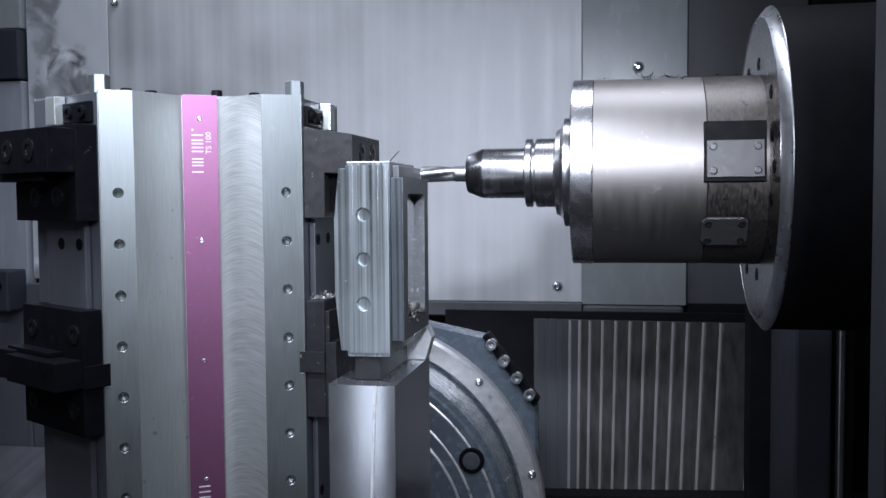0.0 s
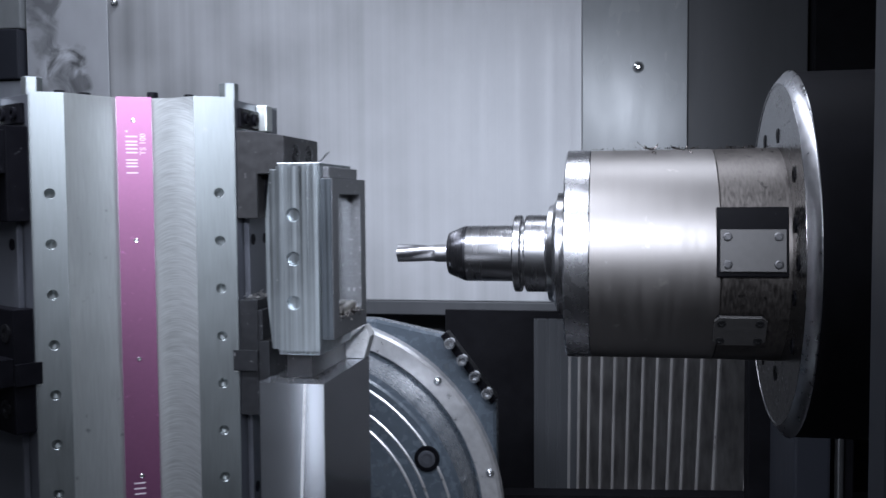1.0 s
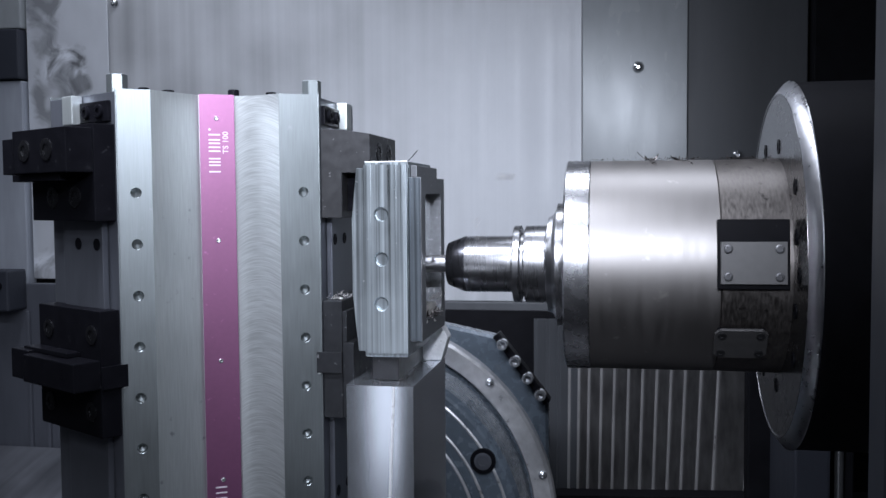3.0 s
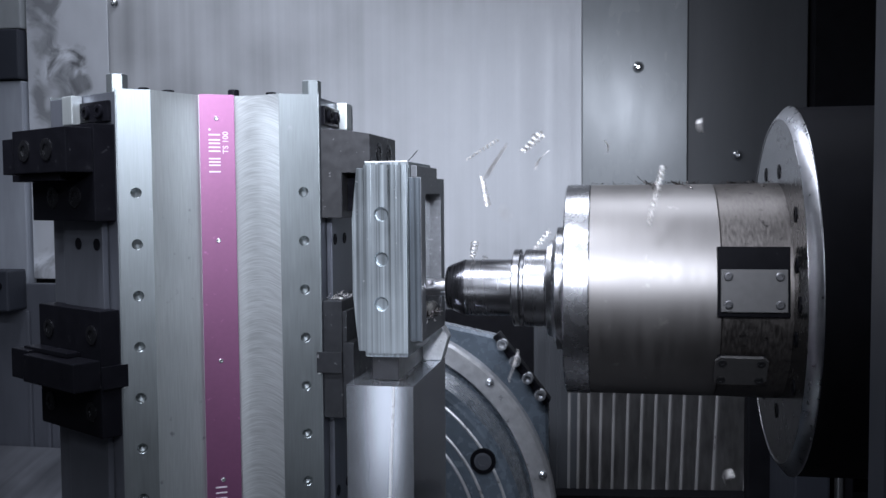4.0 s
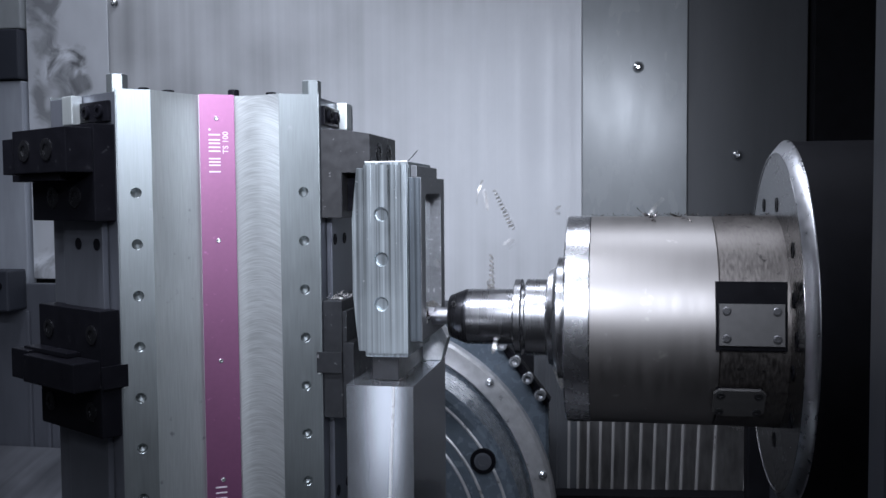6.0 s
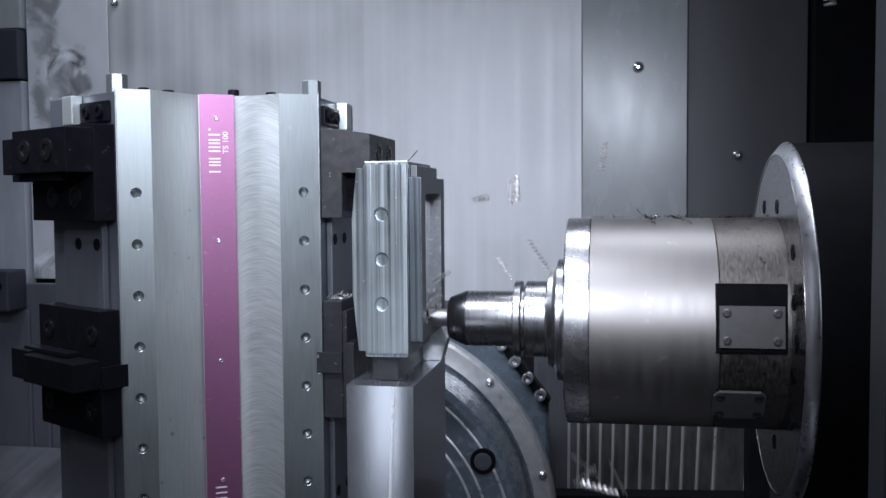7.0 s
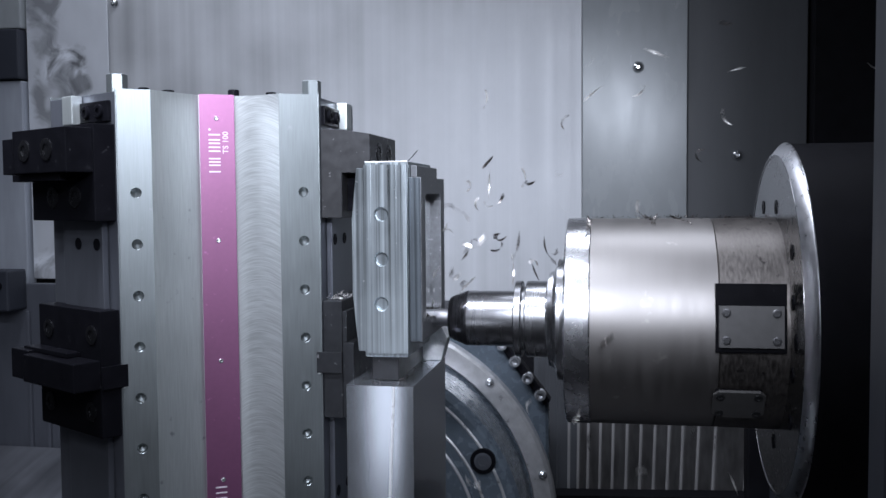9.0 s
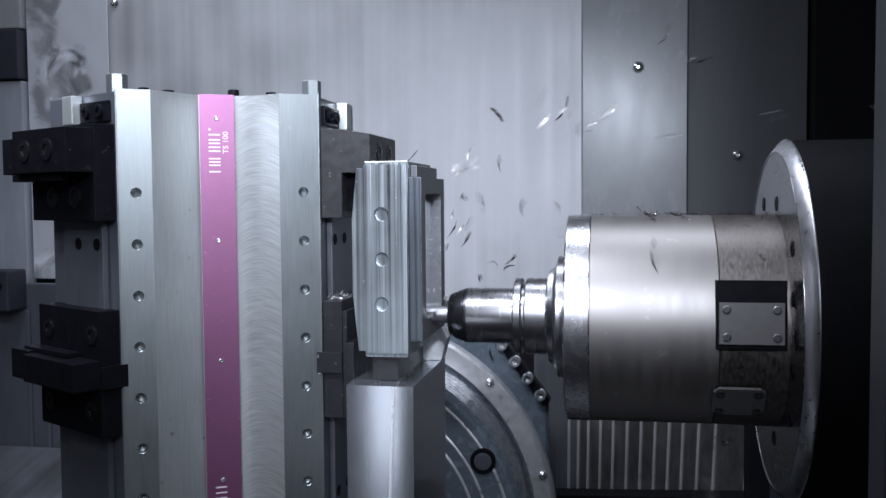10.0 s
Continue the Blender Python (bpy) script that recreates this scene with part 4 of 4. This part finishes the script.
def coil_mesh(name, length, radius, turns, width, mat):
    """A springy chip: a thin ribbon wound along x, looser towards one end."""
    bm = bmesh.new()
    n = int(turns * 9)
    rows = []
    for i in range(n + 1):
        f = i / n
        a = 2 * math.pi * turns * f
        rad = radius * (0.7 + 0.5 * f)
        c = Vector((length * (f - 0.5), rad * math.cos(a), rad * math.sin(a)))
        side = Vector((width * 0.5, 0, 0))
        rows.append((bm.verts.new(c - side), bm.verts.new(c + side)))
    for p, q in zip(rows, rows[1:]):
        bm.faces.new((p[0], q[0], q[1], p[1]))
    bmesh.ops.solidify(bm, geom=bm.faces[:], thickness=0.0003)
    me = bpy.data.meshes.new(name)
    bm.to_mesh(me)
    bm.free()
    me.materials.append(mat)
    return me


COIL_MESHES = [coil_mesh("coil", l, rad, n, w, CHIP) for l, rad, n, w in ((0.030, 0.0022, 7, 0.0019), (0.042, 0.0018, 11, 0.0016), (0.022, 0.0030, 5, 0.0020), (0.034, 0.0014, 9, 0.0016))]


def build_chips():
    for i in range(300):
        f = (i + rng.random()) / 300
        late = f >= 0.4
        t0 = 2.8 + 5.2 * f / 0.4 if not late else 8.0 + 1.9 * (f - 0.4) / 0.6
        v = Vector((rng.uniform(0.06, 0.46), rng.uniform(-0.14, 0.08), rng.uniform(0.36, 0.80)))
        kind = rng.random()
        if kind < 0.18:
            v = Vector((rng.uniform(0.3, 0.75), rng.uniform(-0.2, 0.2), rng.uniform(0.7, 1.1)))
        elif kind < 0.32:
            v = Vector((rng.uniform(0.1, 0.5), rng.uniform(-0.1, 0.1), rng.uniform(0.1, 0.36)))
        dark = late and rng.random() < 0.5
        # one burst of dark curls is thrown high before the fifth second
        if 4.66 < t0 < 5.06:
            t0, dark = rng.uniform(4.74, 4.80), True
            v = Vector((rng.uniform(0.28, 0.85), rng.uniform(-0.15, 0.1), rng.uniform(0.75, 1.3)))
        coiled = not late and not dark and rng.random() < 0.72
        ob = new("flying_chip", rng.choice(COIL_MESHES) if coiled else CHIP_MESHES[rng.randrange(3, 6) if dark else rng.randrange(3)])
        tagged(ob, "thin bright coiled metal chip thrown from the cut" if coiled else "small dark curled metal chip thrown from the cut" if dark else "small bright curled metal chip thrown from the cut", "metal chip", "chips thrown from the cut")
        heap = Vector((rng.uniform(-0.1752, -0.1690), rng.uniform(0.752, 0.814), -0.1018 + 0.0035 * rng.random()))
        lean = 25
        if coiled:
            heap, lean = Vector((rng.uniform(-0.1730, -0.1715), rng.uniform(0.771, 0.792), rng.uniform(-0.0960, -0.0945))), 4
        FLIGHTS.append((ob, t0, heap, v, [rng.uniform(0, 360), rng.uniform(-12, 12), 90 + rng.uniform(-lean, lean)], [rng.uniform(-220, 220) for _ in range(3)]))


def build_lying_chips():
    """Chips and swarf that lie on the spindle, the block and the jaw."""
    def pile(name, count, place, label, spread=1.0):
        bm = bmesh.new()
        for _ in range(count):
            src = rng.choice(CHIP_MESHES)
            b2 = bmesh.new()
            b2.from_mesh(src)
            k = rng.uniform(0.12, 0.4) * spread
            into(b2, bm, Matrix.Translation(place()) @ Euler((rng.uniform(-0.5, 0.5), rng.uniform(-0.5, 0.5), rng.uniform(0, 6.3))).to_matrix().to_4x4() @ Matrix.Scale(k, 4))
        return bm

    def on_spindle():
        a = rng.gauss(0, 0.14)
        x = rng.choice((rng.uniform(-0.02, 0.12), rng.uniform(0.02, 0.07), rng.uniform(0.075, 0.12)))
        r = 0.0842
        return (x, SPY - r * math.sin(a), SPZ + r * math.cos(a))

    bm = pile("swarf", 90, on_spindle, "")
    for x, k, c in ((0.023, 1.3, 3), (0.027, 1.4, 5), (0.030, 0.8, 4), (0.045, 1.3, 5), (0.055, 0.9, 3), (0.088, 1.0, 3), (0.104, 0.7, 4), (0.112, 0.8, 5)):
        b2 = bmesh.new()
        b2.from_mesh(CHIP_MESHES[c])
        a = rng.uniform(0.0, 0.35)
        into(b2, bm, Matrix.Translation((x, SPY - 0.085 * math.sin(a), SPZ + 0.085 * math.cos(a))) @ Euler((rng.uniform(0, 6.3), rng.uniform(-0.3, 0.5), rng.uniform(-1.2, 1.2))).to_matrix().to_4x4() @ Matrix.Scale(k * 0.62, 4))
    a = tagged(part("swarf", bm, DARKCHIP, None, "", (0, SPY, SPZ + 0.084)), "dark metal swarf lying on the spindle sleeve", "metal swarf", kind="stuff")
    bm = pile("swarf", 110, lambda: (rng.uniform(-0.224, -0.174), rng.uniform(0.72, 0.853), -0.1478), "")
    side = pile("swarf", 70, lambda: (-0.1712, rng.uniform(0.722, 0.853), -0.149 - abs(rng.gauss(0, 0.07))), "", 0.5)
    into(side, bm, Matrix.Identity(4))
    b = tagged(part("swarf", bm, DARKCHIP, None, "", (-0.2, 0.78, -0.148)), "fine metal swarf scattered on the steel block", "metal swarf", kind="stuff")
    bm = pile("swarf", 70, lambda: (rng.uniform(-0.252, -0.237), rng.uniform(0.745, 0.79), -0.0848 + abs(rng.gauss(0, 0.002))), "")
    c = tagged(part("swarf", bm, CHIP, None, "", (-0.245, 0.77, -0.085)), "heap of metal swarf on the lower jaw", "metal swarf", kind="stuff")
    return a, b, c


build_chips()
spindle_swarf, block_swarf, jaw_swarf = build_lying_chips()


# ---- what moves ----
def moved(ob, dx=0.0, dy=0.0, dz=0.0):
    p = EYE + ORIGIN[ob.name] + Vector((dx, dy, dz))
    return Matrix.Translation(p)


def motions():
    slide = [(0, 0), (0.3, 0), (0.4, -0.038), (0.5, -0.0668), (0.6, -0.0727), (0.7, -0.0727), (0.8, -0.072), (0.9, -0.0715), (1.0, -0.0585), (1.1, -0.0295), (1.2, -0.0163), (1.3, -0.0119),
             (1.4, -0.0078), (1.5, -0.0047), (1.6, -0.0002), (1.8, 0.0065), (2.0, 0.0125), (2.2, 0.0149), (2.5, 0.0149), (10, 0.0149)]
    for ob in (tower, workpiece, block, table, block_swarf, jaw_swarf):
        walk(ob, [(t, moved(ob, s)) for t, s in slide])
    head = [(0, 0.103, 0.0688), (0.3, 0.103, 0.0695), (0.5, 0.104, 0.0712), (0.6, 0.104, 0.070), (0.7, 0.082, 0.056), (0.8, 0.017, 0.011), (0.9, 0, 0), (1.0, 0, 0), (1.5, 0, 0), (2.0, -0.001, 0), (2.5, -0.003, -0.0018),
            (2.7, -0.0035, -0.004), (4.0, -0.0073, -0.0277), (4.5, -0.0046, -0.0366), (5.0, -0.0009, -0.0446), (5.5, 0.0025, -0.0503), (7.0, 0.001, -0.0544), (7.5, 0.001, -0.0551), (8.0, 0.0016, -0.0553), (8.5, 0.0016, -0.0552),
            (9.0, 0.004, -0.0547), (9.5, 0.004, -0.0534), (10, 0.003, -0.0522)]
    for ob in (spindle, spindle_swarf):
        walk(ob, [(t, moved(ob, 0, a, b)) for t, a, b in head])
    for ob, t0, heap, v, turn, spin in FLIGHTS:
        def at(t, turned, place):
            return pose(*(EYE + place), *[a + s * turned for a, s in zip(turn, spin)])
        rows = [(t, at(t, 0, heap + Vector((s, 0, 0)))) for t, s in slide[:-1]]
        start = heap + Vector((0.0149, 0, 0))
        t0 = round(t0 * 30) / 30
        rows.append((t0, at(t0, 0, start)))
        n = 0
        while rows[-1][0] < 9.99:
            n += 1
            dt = n * 0.1
            p = start + v * dt + Vector((0, 0, -0.85)) * dt * dt
            down = p.z < -0.755
            if down:
                p.z = -0.755
            t = min(10.0, t0 + dt)
            rows.append((t, at(t, dt, p)))
            if down:
                if t < 9.9:
                    rows.append((10.0, at(10, dt, p)))
                break
        walk(ob, rows)
    walk(holder, [(i / 10, pose(0, 0, 0, 80 * i, 0, 0)) for i in range(101)])


motions()
